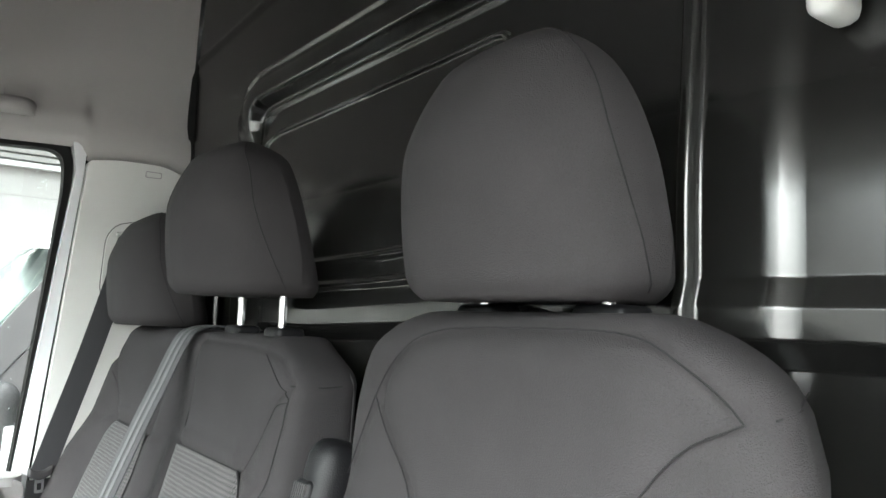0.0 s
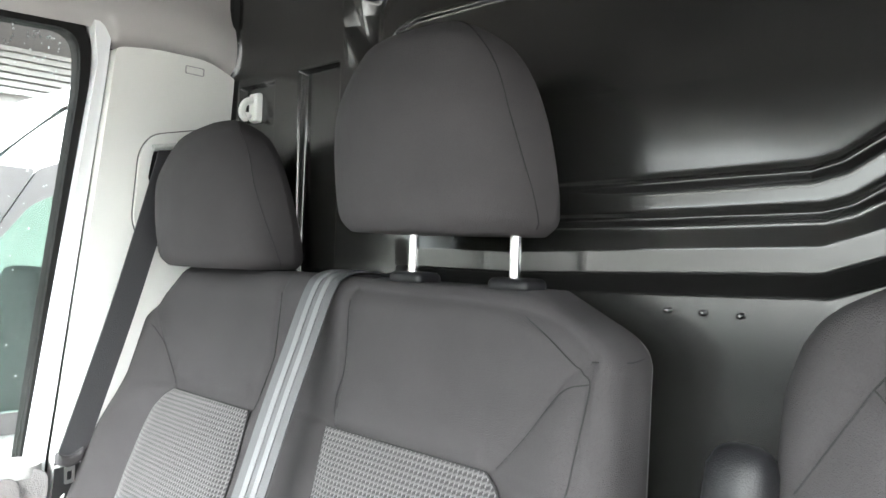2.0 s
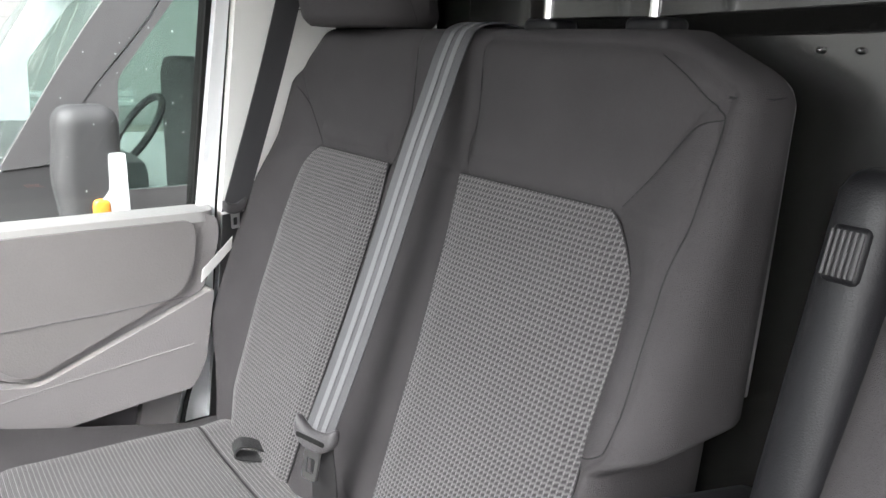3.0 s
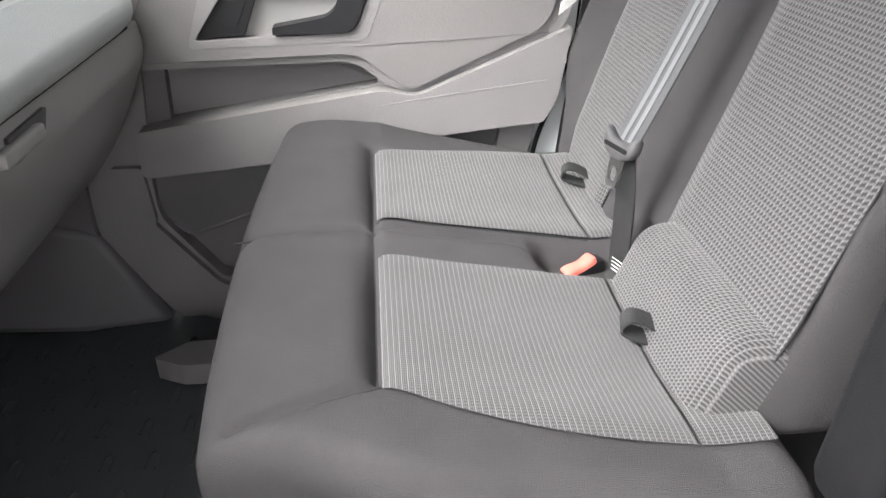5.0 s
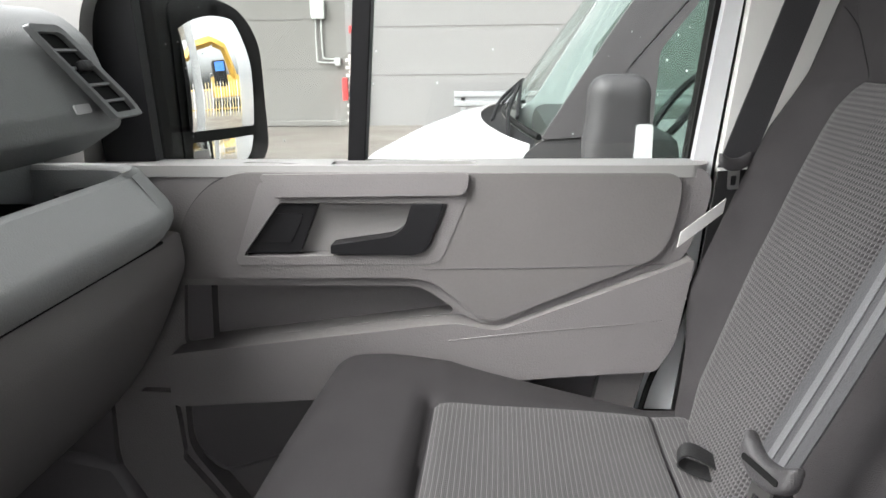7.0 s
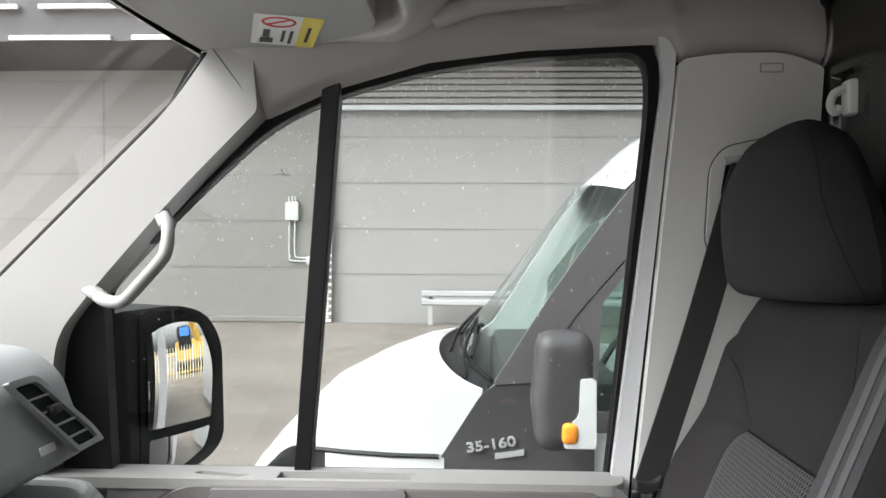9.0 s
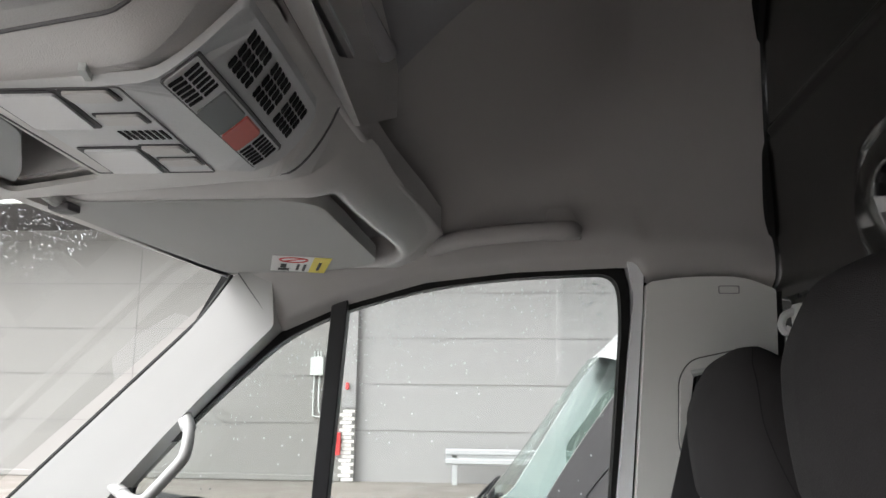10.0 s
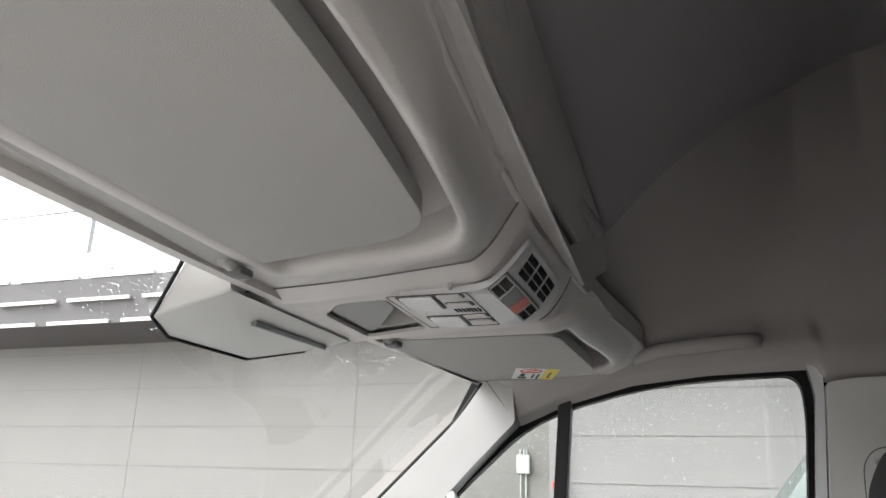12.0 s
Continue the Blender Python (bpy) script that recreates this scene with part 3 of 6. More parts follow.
part("ledge_tray", plate(grown(TRAY, 0.002), "z", 0.7282, 0.7300), M_MID, door, "open tray in the ledge")
part("ledge_slot", plate(grown(SLOT, 0.002), "z", 0.7282, 0.7300), M_RUBBER, door)
WIN = rounded([(-1.185, 0.73), (-1.185, 1.045), (-1.055, 1.180), (-0.896, 1.319), (-0.790, 1.368), (-0.63, 1.411), (-0.48, 1.429), (-0.294, 1.437), (-0.287, 1.36), (-0.309, 1.07), (-0.335, 0.73)],
              [0.005, 0.02, 0.3, 0.3, 0.3, 0.3, 0.3, 0.042, 0.3, 0.3, 0.005], 8)
pane = part("window_pane", plate(WIN, "y", 1.806, 1.810, shear=lean), M_GLASS, door, "clear window glass with rain drops")
pane.visible_shadow = False
SEAL_OUT = rounded([(-1.205, 0.72), (-1.205, 1.050), (-1.068, 1.192), (-0.903, 1.334), (-0.797, 1.382), (-0.635, 1.425), (-0.48, 1.443), (-0.276, 1.451), (-0.272, 1.36), (-0.294, 1.07), (-0.319, 0.72)],
                   [0.005, 0.02, 0.3, 0.3, 0.3, 0.3, 0.3, 0.052, 0.3, 0.3, 0.005], 8)
part("window_seal", plate(SEAL_OUT, "y", 1.798, 1.812, [WIN], shear=lean), M_RUBBER, door, bevel=0.003)
OUTER = rounded([(-1.215, 0.72), (-1.215, 1.10), (-0.98, 1.50), (-0.2, 1.56), (-0.2, 1.30), (-0.25, 0.72)], 0.02)
part("frame_core", plate(OUTER, "y", 1.812, 1.835, [WIN], shear=lean), M_RUBBER, door)
part("window_bar", plate([(-0.802, 1.40), (-0.772, 1.41), (-0.838, 0.74), (-0.866, 0.74)], "y", 1.782, 1.815, shear=lean), M_BLACK, door, "black upright between the two panes", bevel=0.002)
part("mirror_triangle", plate(rounded([(-1.26, 0.74), (-1.26, 1.0), (-1.21, 1.055), (-1.172, 1.05), (-1.175, 0.74)], 0.01), "y", 1.772, 1.80, shear=lean), M_BLACK, door, bevel=0.004)

# drops of rain on the side glass
rng = random.Random(11)
drops = []
for _ in range(900):
    x = rng.uniform(-1.15, -0.31)
    top = interp(x, (-1.18, -1.04, -0.9, -0.65, -0.36, -0.29), (1.03, 1.18, 1.32, 1.41, 1.435, 1.42))
    z = top - abs(rng.gauss(0, 0.085)) - 0.005 if rng.random() < 0.85 else rng.uniform(0.77, top - 0.02)
    if z < 0.77 or (x < -0.80 and rng.random() < 0.5):
        continue
    r = rng.uniform(0.0006, 0.0019)
    m = Matrix.Translation((x, side_y(z) + 0.0112, z)) @ Matrix.Rotation(radians(-90), 4, "X") @ Matrix.Diagonal((r, r * rng.uniform(1.0, 1.6), r * 0.5, 1))
    drops.append(m)
part("rain_drops", beads(drops), M_DROP, door, tags=dict(kind="stuff"))

# Added dark tube: gives the corner its soft shade and covers a bright reflection.
part("corner_shade", tube(smooth_path([(-0.022, 1.735, 1.40), (-0.022, 1.70, 1.50), (-0.022, 1.705, 1.65), (-0.022, 1.71, 1.80), (-0.022, 1.62, 2.0), (-0.022, 1.50, 2.14)], 5), 0.026, 8), M_RUBBER, bulk, "added dark tube for the shaded corner of headliner and bulkhead")

# ---- pillars ----
bp = thing("b_pillar", "pale grey trim of the pillar behind the door", "pillar", kind="structure", at=(-0.15, 1.75, 0.0))
part("door_frame", plate(rounded([(-0.284, 1.47), (-0.252, 1.44), (-0.254, 1.38), (-0.300, 0.74), (-0.33, 0.30), (-0.42, 0.0), (-0.46, 0.0), (-0.395, 0.33), (-0.33, 0.74), (-0.270, 1.392)], 0.01),
     "y", 1.778, 1.84, shear=lean), M_PAINT, bp, "white painted door frame edge", bevel=0.003)
part("pillar_gap", plate([(-0.2555, 1.44), (-0.2495, 1.44), (-0.2945, 0.74), (-0.32, 0.30), (-0.328, 0.30), (-0.3005, 0.74)], "y", 1.782, 1.84, shear=lean), M_RUBBER, bp)
part("pillar_trim", plate(rounded([(-0.2495, 1.416), (-0.19, 1.425), (-0.09, 1.426), (-0.035, 1.404), (-0.035, 0.655), (-0.298, 0.655), (-0.294, 0.74)], [0.01, 0.05, 0.06, 0.006, 0.006, 0.006, 0.006]), "y", 1.760, 1.84, shear=lean), M_PILLAR, bp, bevel=0.006, seg=3)
part("pillar_foot", plate(rounded([(-0.299, 0.652), (-0.035, 0.652), (-0.035, 0.0), (-0.43, 0.0), (-0.34, 0.30)], 0.006), "y", 1.764, 1.84, shear=lean), M_PAINT, bp, "white painted lower pillar", bevel=0.004)
BADGE = rounded([(-0.131, 1.396), (-0.096, 1.396), (-0.096, 1.410), (-0.131, 1.410)], 0.003)
part("airbag_badge", plate(BADGE, "y", 1.758, 1.765, [rounded([(-0.1295, 1.3975), (-0.0975, 1.3975), (-0.0975, 1.4085), (-0.1295, 1.4085)], 0.003)], shear=lean), M_LINER_D, bp)
BEZEL = rounded([(-0.199, 1.255), (-0.180, 1.284), (-0.085, 1.305), (-0.085, 1.10), (-0.178, 1.098), (-0.201, 1.135)], [0.02, 0.02, 0.01, 0.01, 0.03, 0.03])
part("bezel_gap", plate(grown(BEZEL, 0.0022), "y", 1.7588, 1.762, shear=lean), M_DARKP, bp)
part("belt_bezel", plate(BEZEL, "y", 1.7535, 1.765, [rounded([(-0.183, 1.205), (-0.176, 1.262), (-0.130, 1.272), (-0.13, 1.20)], 0.012)], shear=lean), M_PILLAR, bp, "pale grey belt outlet bezel", bevel=0.003)
part("belt_slot", plate(rounded([(-0.183, 1.205), (-0.176, 1.262), (-0.130, 1.272), (-0.13, 1.20)], 0.010), "y", 1.7565, 1.7575, shear=lean), M_RUBBER, bp)
part("belt_guide", tube([(-0.180, 1.690, 1.262), (-0.11, 1.690, 1.275)], 0.010, 10, flat=0.6), M_LIGHT, bp)

ap = thing("a_pillar", "pale grey windscreen pillar trim", "pillar", kind="structure", at=(-1.1, 1.75, 1.0))
APIL = rounded([(-0.895, 1.336), (-0.90, 1.432), (-0.962, 1.430), (-1.031, 1.341), (-1.124, 1.256), (-1.319, 1.077), (-1.60, 0.815), (-1.60, 0.70), (-1.28, 0.70), (-1.235, 0.98), (-1.190, 1.036), (-1.042, 1.196)], [0.01, 0.02, 0.012, 0.1, 0.1, 0.1, 0.02, 0.02, 0.02, 0.05, 0.05, 0.2])
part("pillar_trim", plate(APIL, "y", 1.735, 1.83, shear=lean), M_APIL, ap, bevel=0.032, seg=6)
part("glass_edge", tube([(x - 0.004, side_y(z) - 0.045, z + 0.004) for x, z in ((-0.966, 1.430), (-1.031, 1.343), (-1.124, 1.258), (-1.319, 1.079), (-1.60, 0.817))], 0.006, 6), M_RUBBER, ap)
part("pillar_joint", tube([(-0.900, side_y(1.34) - 0.064, 1.345), (-0.960, side_y(1.44) - 0.064, 1.428)], 0.0012, 5), M_DARKP, ap)
gh = [(-1.168, 1.700, 1.052), (-1.135, 1.668, 1.043), (-1.110, 1.657, 1.041), (-1.094, 1.654, 1.048), (-1.068, 1.654, 1.076), (-1.044, 1.654, 1.103), (-1.035, 1.656, 1.119), (-1.036, 1.668, 1.150), (-1.050, 1.692, 1.176)]
grab = thing("grab_handle", "pale grey grab handle on the windscreen pillar", "grab handle", at=(-1.12, 1.66, 1.1))
part("grip", tube(smooth_path(gh, 5), 0.0125, 12, flat=0.8), M_HANDLE, grab)
for p, q in (((-1.150, 1.682, 1.048), (-1.185, 1.712, 1.058)), ((-1.040, 1.678, 1.158), (-1.066, 1.706, 1.190))):
    part("foot", tube([p, q], 0.0145, 10, flat=0.7), M_HANDLE, grab, bevel=0.004)

# ---- headliner, roof and overhead shelf ----
def roof_z(x):
    """The raised roof's liner climbs from the overhead shelf at 45 degrees, then runs level."""
    return min(2.15, 1.62 + max(0.0, x + 0.663))


def crease_y(x):
    """Where the side cove meets the roof liner."""
    return interp(x, (-0.66, -0.56, -0.50, -0.42, -0.37, -0.265, -0.12, 0.0), (1.205, 1.220, 1.250, 1.315, 1.368, 1.515, 1.60, 1.62))


def side_liner(u, v):
    x = -0.985 + 0.950 * u
    z0 = interp(x, (-0.985, -0.897, -0.790, -0.635, -0.48, -0.30), (1.40, 1.330, 1.376, 1.419, 1.437, 1.445))
    if x > -0.27:
        z0 = interp(x, (-0.27, -0.25, -0.19, -0.09, -0.03), (1.45, 1.417, 1.424, 1.423, 1.402))
    top = roof_z(x) + 0.03
    z = z0 + (top - z0) * v
    y = side_y(z0) - 0.028 - 0.018 * math.exp(-((z - z0 - 0.05) / 0.05) ** 2)
    y -= (y - crease_y(x)) * v ** interp(x, (-0.66, -0.3), (1.9, 2.6))
    y += 0.028 * math.exp(-((z - z0) / 0.010) ** 2)
    return (x, y, z)


part("headliner_side", surf(side_liner, 100, 80), M_LINER, angle=80, tags=dict(label="light grey fabric headliner above the side window", category="headliner", kind="structure"))


def roof(u, v):
    x = -0.70 + 0.74 * u
    blend = 0.03 * math.exp(-((x + 0.133) / 0.07) ** 2)
    return (x, -0.15 + 1.85 * v, roof_z(x) - blend)


part("roof_liner", surf(roof, 40, 12), M_LINER_D, angle=80, tags=dict(label="grey fabric liner of the raised roof", category="ceiling", kind="structure"))
part("roof_front", surf(lambda u, v: (-1.00 + 0.32 * u, -0.15 + 1.95 * v, 1.490 + 0.14 * u), 6, 6), M_LINER_D, tags=dict(label="grey liner between windscreen top and roof", category="ceiling", kind="structure"))
part("roof_outer", box(-1.1, 0.05, -0.2, 1.9, 2.18, 2.22), M_PAINT, tags=dict(label="white roof panel", category="roof", kind="structure"))


def rear_x(y):
    """The rear edge of the overhead shelf."""
    return interp(y, (-0.13, 0.38, 0.57, 0.73, 0.90, 1.07, 1.3, 1.45, 1.6), (-0.600, -0.630, -0.654, -0.662, -0.662, -0.657, -0.632, -0.614, -0.600))


def rise(p):
    """The shelf's underside curls up towards its rear edge."""
    x0 = interp(p.y, (0.40, 0.60, 0.75, 1.0, 1.25), (-0.645, -0.690, -0.726, -0.726, -0.69))
    return Vector((p.x, p.y, p.z + interp(p.y, (1.0, 1.25), (0.066, 0.048)) * min(1.05, max(0.0, (p.x - x0) / (rear_x(p.y) - x0))) ** 1.7))


def fine(bm, size=0.03):
    """Cuts long edges, so that a flat plate can be bent."""
    for _ in range(5):
        long = [e for e in bm.edges if e.calc_length() > size * 2.2]
        if not long:
            break
        bmesh.ops.subdivide_edges(bm, edges=long, cuts=1)
        bmesh.ops.triangulate(bm, faces=bm.faces)
    return bm


def bent(bm):
    fine(bm)
    for v in bm.verts:
        v.co = rise(v.co)
    return bm


def dense(pts, size=0.02):
    """An outline with its long sides cut up."""
    out = []
    for i, a in enumerate(pts):
        b = pts[(i + 1) % len(pts)]
        n = max(1, int(math.hypot(b[0] - a[0], b[1] - a[1]) / size))
        out += [(a[0] + (b[0] - a[0]) * k / n, a[1] + (b[1] - a[1]) * k / n) for k in range(n)]
    return out


# overhead shelf with its underside, rear lip and the two visor recesses
shelf = thing("overhead_shelf", "grey moulded shelf over the windscreen with visor recesses", "shelf", at=(-0.8, 0.85, 1.5))
V1 = dense(rounded([(-0.690, 1.15), (-0.664, 1.50), (-0.668, 1.560), (-0.918, 1.650), (-0.950, 1.16)], [0.03, 0.04, 0.03, 0.05, 0.02]))
V2 = dense(rounded([(-0.655, -0.10), (-0.657, 0.30), (-0.676, 0.50), (-0.705, 0.690), (-0.945, 0.724), (-0.915, -0.10)], [0.05, 0.2, 0.1, 0.08, 0.02, 0.02]))
def front_x(y):
    """The curved line where the windscreen meets the roof."""
    return -0.965 - 0.12 * (1 - ((y - 0.88) / 0.95) ** 2)


def head_x(y):
    """The front edge of the shelf, close before the visors."""
    return -0.968 - 0.052 * (1 - ((y - 0.88) / 0.95) ** 2)


UNDER = [(rear_x(y), y) for y in np.linspace(-0.13, 1.60, 24)] + [(-0.615, 1.66), (-0.68, 1.69)] + [(head_x(y), y) for y in np.linspace(1.70, -0.13, 16)]
TRAY = rounded([(-0.868, 0.850), (-0.880, 1.040), (-1.000, 1.086), (-0.992, 0.920), (-0.942, 0.860)], 0.012)
FLAP = rounded([(-0.985, 0.922), (-0.940, 0.868), (-0.880, 0.855), (-0.886, 0.925), (-0.957, 1.036), (-0.990, 1.074)], [0.015, 0.015, 0.008, 0.02, 0.015, 0.01])
part("underside", bent(plate(UNDER, "z", 1.4385, 1.475, [grown(V1, 0.044), grown(V2, 0.044), grown(TRAY, 0.006)])), M_OVER, shelf)
part("recess_top", bent(plate(UNDER, "z", 1.4755, 1.482, [TRAY])), M_OVER, shelf)
for v in (V1, V2):
    lip = rim(v, ((0.050, 1.4390), (0.040, 1.4355), (0.030, 1.4320), (0.020, 1.4300), (0.012, 1.4300), (0.006, 1.4330), (0.001, 1.440), (0.0, 1.447), (0.0, 1.4765)))
    for q in lip.verts:
        q.co = rise(q.co)
    part("recess_rim", lip, M_OVER, shelf, angle=80)
back_lip = tube([rise(Vector((rear_x(y) - 0.004, y, 1.447))) for y in np.linspace(-0.13, 1.62, 40)], 0.006, 10)
part("rear_lip", back_lip, M_OVER, shelf)
part("tray_well", plate(grown(TRAY, 0.006), "z", 1.44, 1.535, [TRAY]), M_OVER, shelf)
part("tray_lid", plate(FLAP, "z", 1.431, 1.437), M_SLATE, shelf, "slate flap closing the tray", bevel=0.002)
part("tray_ceiling", plate(grown(TRAY, 0.006), "z", 1.500, 1.506), M_OVER, shelf)


A_POCKET = rounded([(-0.10, 1.508), (0.735, 1.506), (0.828, 1.552), (-0.10, 1.556)], 0.006)
B_POCKET = rounded([(0.885, 1.506), (0.955, 1.506), (1.075, 1.556), (0.905, 1.556)], 0.006)
face = plate([(-0.13, 1.495), (1.10, 1.495), (1.25, 1.56), (1.25, 1.625), (-0.13, 1.625)], "x", -0.660, -0.654, [A_POCKET, B_POCKET])
for q in face.verts:
    q.co.x += rear_x(q.co.y) + 0.662
part("rear_face", face, M_OVER, shelf)
# A charcoal sheet behind each cut-out stands for the shade in the storage opening.
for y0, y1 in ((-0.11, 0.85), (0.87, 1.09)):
    part("pocket_shade", plate([(y0, 1.49), (y1, 1.49), (y1, 1.57), (y0, 1.57)], "x", -0.735, -0.725), M_DARKP, shelf, "dark sheet for the shade inside a storage opening")
    part("pocket_edge", tube([(rear_x(y) + 0.009, y, 1.559) for y in np.linspace(y0 + 0.02, y1 - 0.022, 16)], 0.0018, 6), M_LIGHT, shelf)
part("shelf_lip", tube([(rear_x(y) + 0.012, y, 1.597 + 0.010 * (y > 0.9)) for y in np.linspace(-0.12, 1.17, 24)], 0.015, 10, flat=0.8), M_LINER_D, shelf)
part("end_tab", plate(rounded([(-0.70, 1.545), (-0.66, 1.545), (-0.625, 1.510), (-0.635, 1.47), (-0.70, 1.47)], 0.008), "y", 1.40, 1.43), M_OVER, shelf, bevel=0.003)


def visor(name_label, poly, z, thick):
    v = thing("sun_visor", name_label, "sun visor", "sun visors", at=(-0.85, sum(p[1] for p in poly) / len(poly), z))
    part("visor_board", plate(rounded(poly, [0.05, 0.07, 0.03, 0.03] if len(poly) == 4 else [0.05, 0.3, 0.07, 0.03, 0.03], 8), "z", z, z + thick), M_VISOR, v, bevel=0.008, seg=3)
    return v


vis1 = visor("grey vinyl sun visor with a warning sticker, folded up", [(-0.700, 1.145), (-0.693, 1.565), (-1.000, 1.735), (-1.010, 1.145)], 1.428, 0.022)
vis2 = visor("grey vinyl sun visor, folded up and plain", [(-0.669, -0.06), (-0.676, 0.30), (-0.722, 0.632), (-1.015, 0.700), (-0.915, -0.06)], 1.432, 0.022)
for v, y in ((vis1, 1.150), (vis2, 0.685)):
    part("visor_clip", tube([(-0.985, y - 0.03, 1.432), (-0.985, y + 0.02, 1.425)], 0.008, 8), M_VISOR, v, bevel=0.002)
    part("clip_socket", pillow(-0.996, -0.970, y - 0.012, y + 0.016, 1.418, 1.430, 0.005, 4, 4, 3), M_DARKP, v)
HEAD = [(head_x(y) - 0.010, y) for y in np.linspace(-0.13, 1.72, 18)] + [(head_x(y) + 0.006, y) for y in np.linspace(1.72, -0.13, 18)]
header = part("windscreen_header", plate(HEAD, "z", 1.428, 1.482), M_OVER, tags=dict(label="grey strip along the top of the windscreen", category="trim", kind="structure"))

# windscreen
wsc = thing("windscreen", "large clear windscreen wet with rain at the top", "windscreen", kind="structure", at=(-1.4, 0.85, 1.1))


def screen(u, v):
    return Vector((front_x(-0.12 + 1.88 * v) - 0.012 - (0.80 - 0.10 * math.sin(math.pi * v)) * u - 0.10 * u * math.sin(math.pi * v), -0.12 + 1.88 * v, 1.446 - 0.72 * u))


ws = part("glass_pane", surf(lambda u, v: screen(-0.09 + 1.09 * u, v), 12, 24), M_GLASS, wsc)
ws.visible_shadow = False
rng = random.Random(23)
wet_top = []
for _ in range(2600):
    u, v = abs(rng.gauss(0.0, 0.040)) + 0.004, rng.uniform(0.02, 0.80)
    r = rng.uniform(0.0005, 0.0014)
    m = Matrix.Translation(screen(u, v) + Vector((-0.0005, 0, 0.001))) @ Matrix.Rotation(radians(40), 4, "Y") @ Matrix.Diagonal((r * rng.uniform(1.0, 2.2), r, r * 0.42, 1))
    wet_top.append(m)
part("rain_drops", beads(wet_top), M_FILM, wsc, tags=dict(kind="stuff"))
part("lower_frit", surf(lambda u, v: (-1.70 - 0.12 * u, -0.12 + 1.88 * v, 0.852 - 0.108 * u), 2, 4), M_RUBBER, wsc)

# driver's side: sill, pillar and roof rail round the open door
drv = thing("driver_side_frame", "white body frame round the open driver's door", "door frame", kind="structure", at=(-0.7, -0.15, 0.7))
part("rear_post", box(-0.20, 0.05, -0.26, -0.13, -0.05, 2.2), M_PILLAR, drv, bevel=0.01)
part("pillar_trim", plate(rounded([(-0.26, -0.13), (-0.25, 0.03), (-0.10, 0.09), (-0.032, 0.155), (-0.032, -0.13)], 0.02), "z", 0.0, 2.1), M_PILLAR, drv, bevel=0.01)
part("roof_rail", box(-1.1, 0.05, -0.26, -0.13, 1.50, 2.2), M_PILLAR, drv, bevel=0.01)
part("sill", box(-1.75, 0.05, -0.26, -0.13, -0.25, 0.0), M_PILLAR, drv, bevel=0.01)
part("front_post", box(-1.80, -1.35, -0.26, -0.13, -0.05, 0.95), M_PILLAR, drv, bevel=0.01)


# ---- seats ----
def back_x(z):
    """The front face of the reclined backrest."""
    return interp(z, (0.30, 0.45, 0.66, 0.80, 0.88, 1.0, 1.06), (-0.39, -0.335, -0.248, -0.193, -0.168, -0.156, -0.150))


INS_MID = ((0.45, 0.872, 1.168), (0.49, 0.872, 1.171), (0.64, 0.888, 1.186), (0.75, 0.889, 1.199), (0.80, 0.898, 1.205), (0.825, 0.906, 1.208), (0.850, 0.922, 1.210), (0.868, 0.936, 1.211), (0.880, 0.952, 1.212))
INS_OUT = ((0.37, 1.372, 1.560), (0.40, 1.372, 1.592), (0.45, 1.372, 1.622), (0.62, 1.373, 1.656), (0.74, 1.376, 1.664), (0.80, 1.379, 1.660), (0.835, 1.381, 1.645), (0.858, 1.383, 1.622), (0.870, 1.384, 1.598))
SEAMS_BENCH = [
    [(1.20, 1.052), (1.0, 1.050), (0.93, 1.046), (0.890, 1.038), (0.862, 1.022), (0.845, 1.006), (0.848, 0.958), (0.858, 0.85), (0.859, 0.772), (0.857, 0.703), (0.863, 0.660), (0.882, 0.640), (0.890, 0.60), (0.884, 0.50)],
    [(0.845, 1.006), (0.872, 0.985), (0.907, 0.929), (0.945, 0.884)],
    [(1.204, 1.052), (1.207, 1.046), (1.200, 0.96), (1.210, 0.880), (1.186, 0.64), (1.170, 0.45)],
    [(1.352, 1.052), (1.354, 0.947), (1.384, 0.872)],
    [(1.705, 0.99), (1.66, 0.93), (1.612, 0.874)],
]


def in_panel(y, z, rows):
    zs = [r[0] for r in rows]
    if not zs[0] <= z <= zs[-1]:
        return 1.0
    return max(interp(z, zs, [r[1] for r in rows]) - y, y - interp(z, zs, [r[2] for r in rows]))


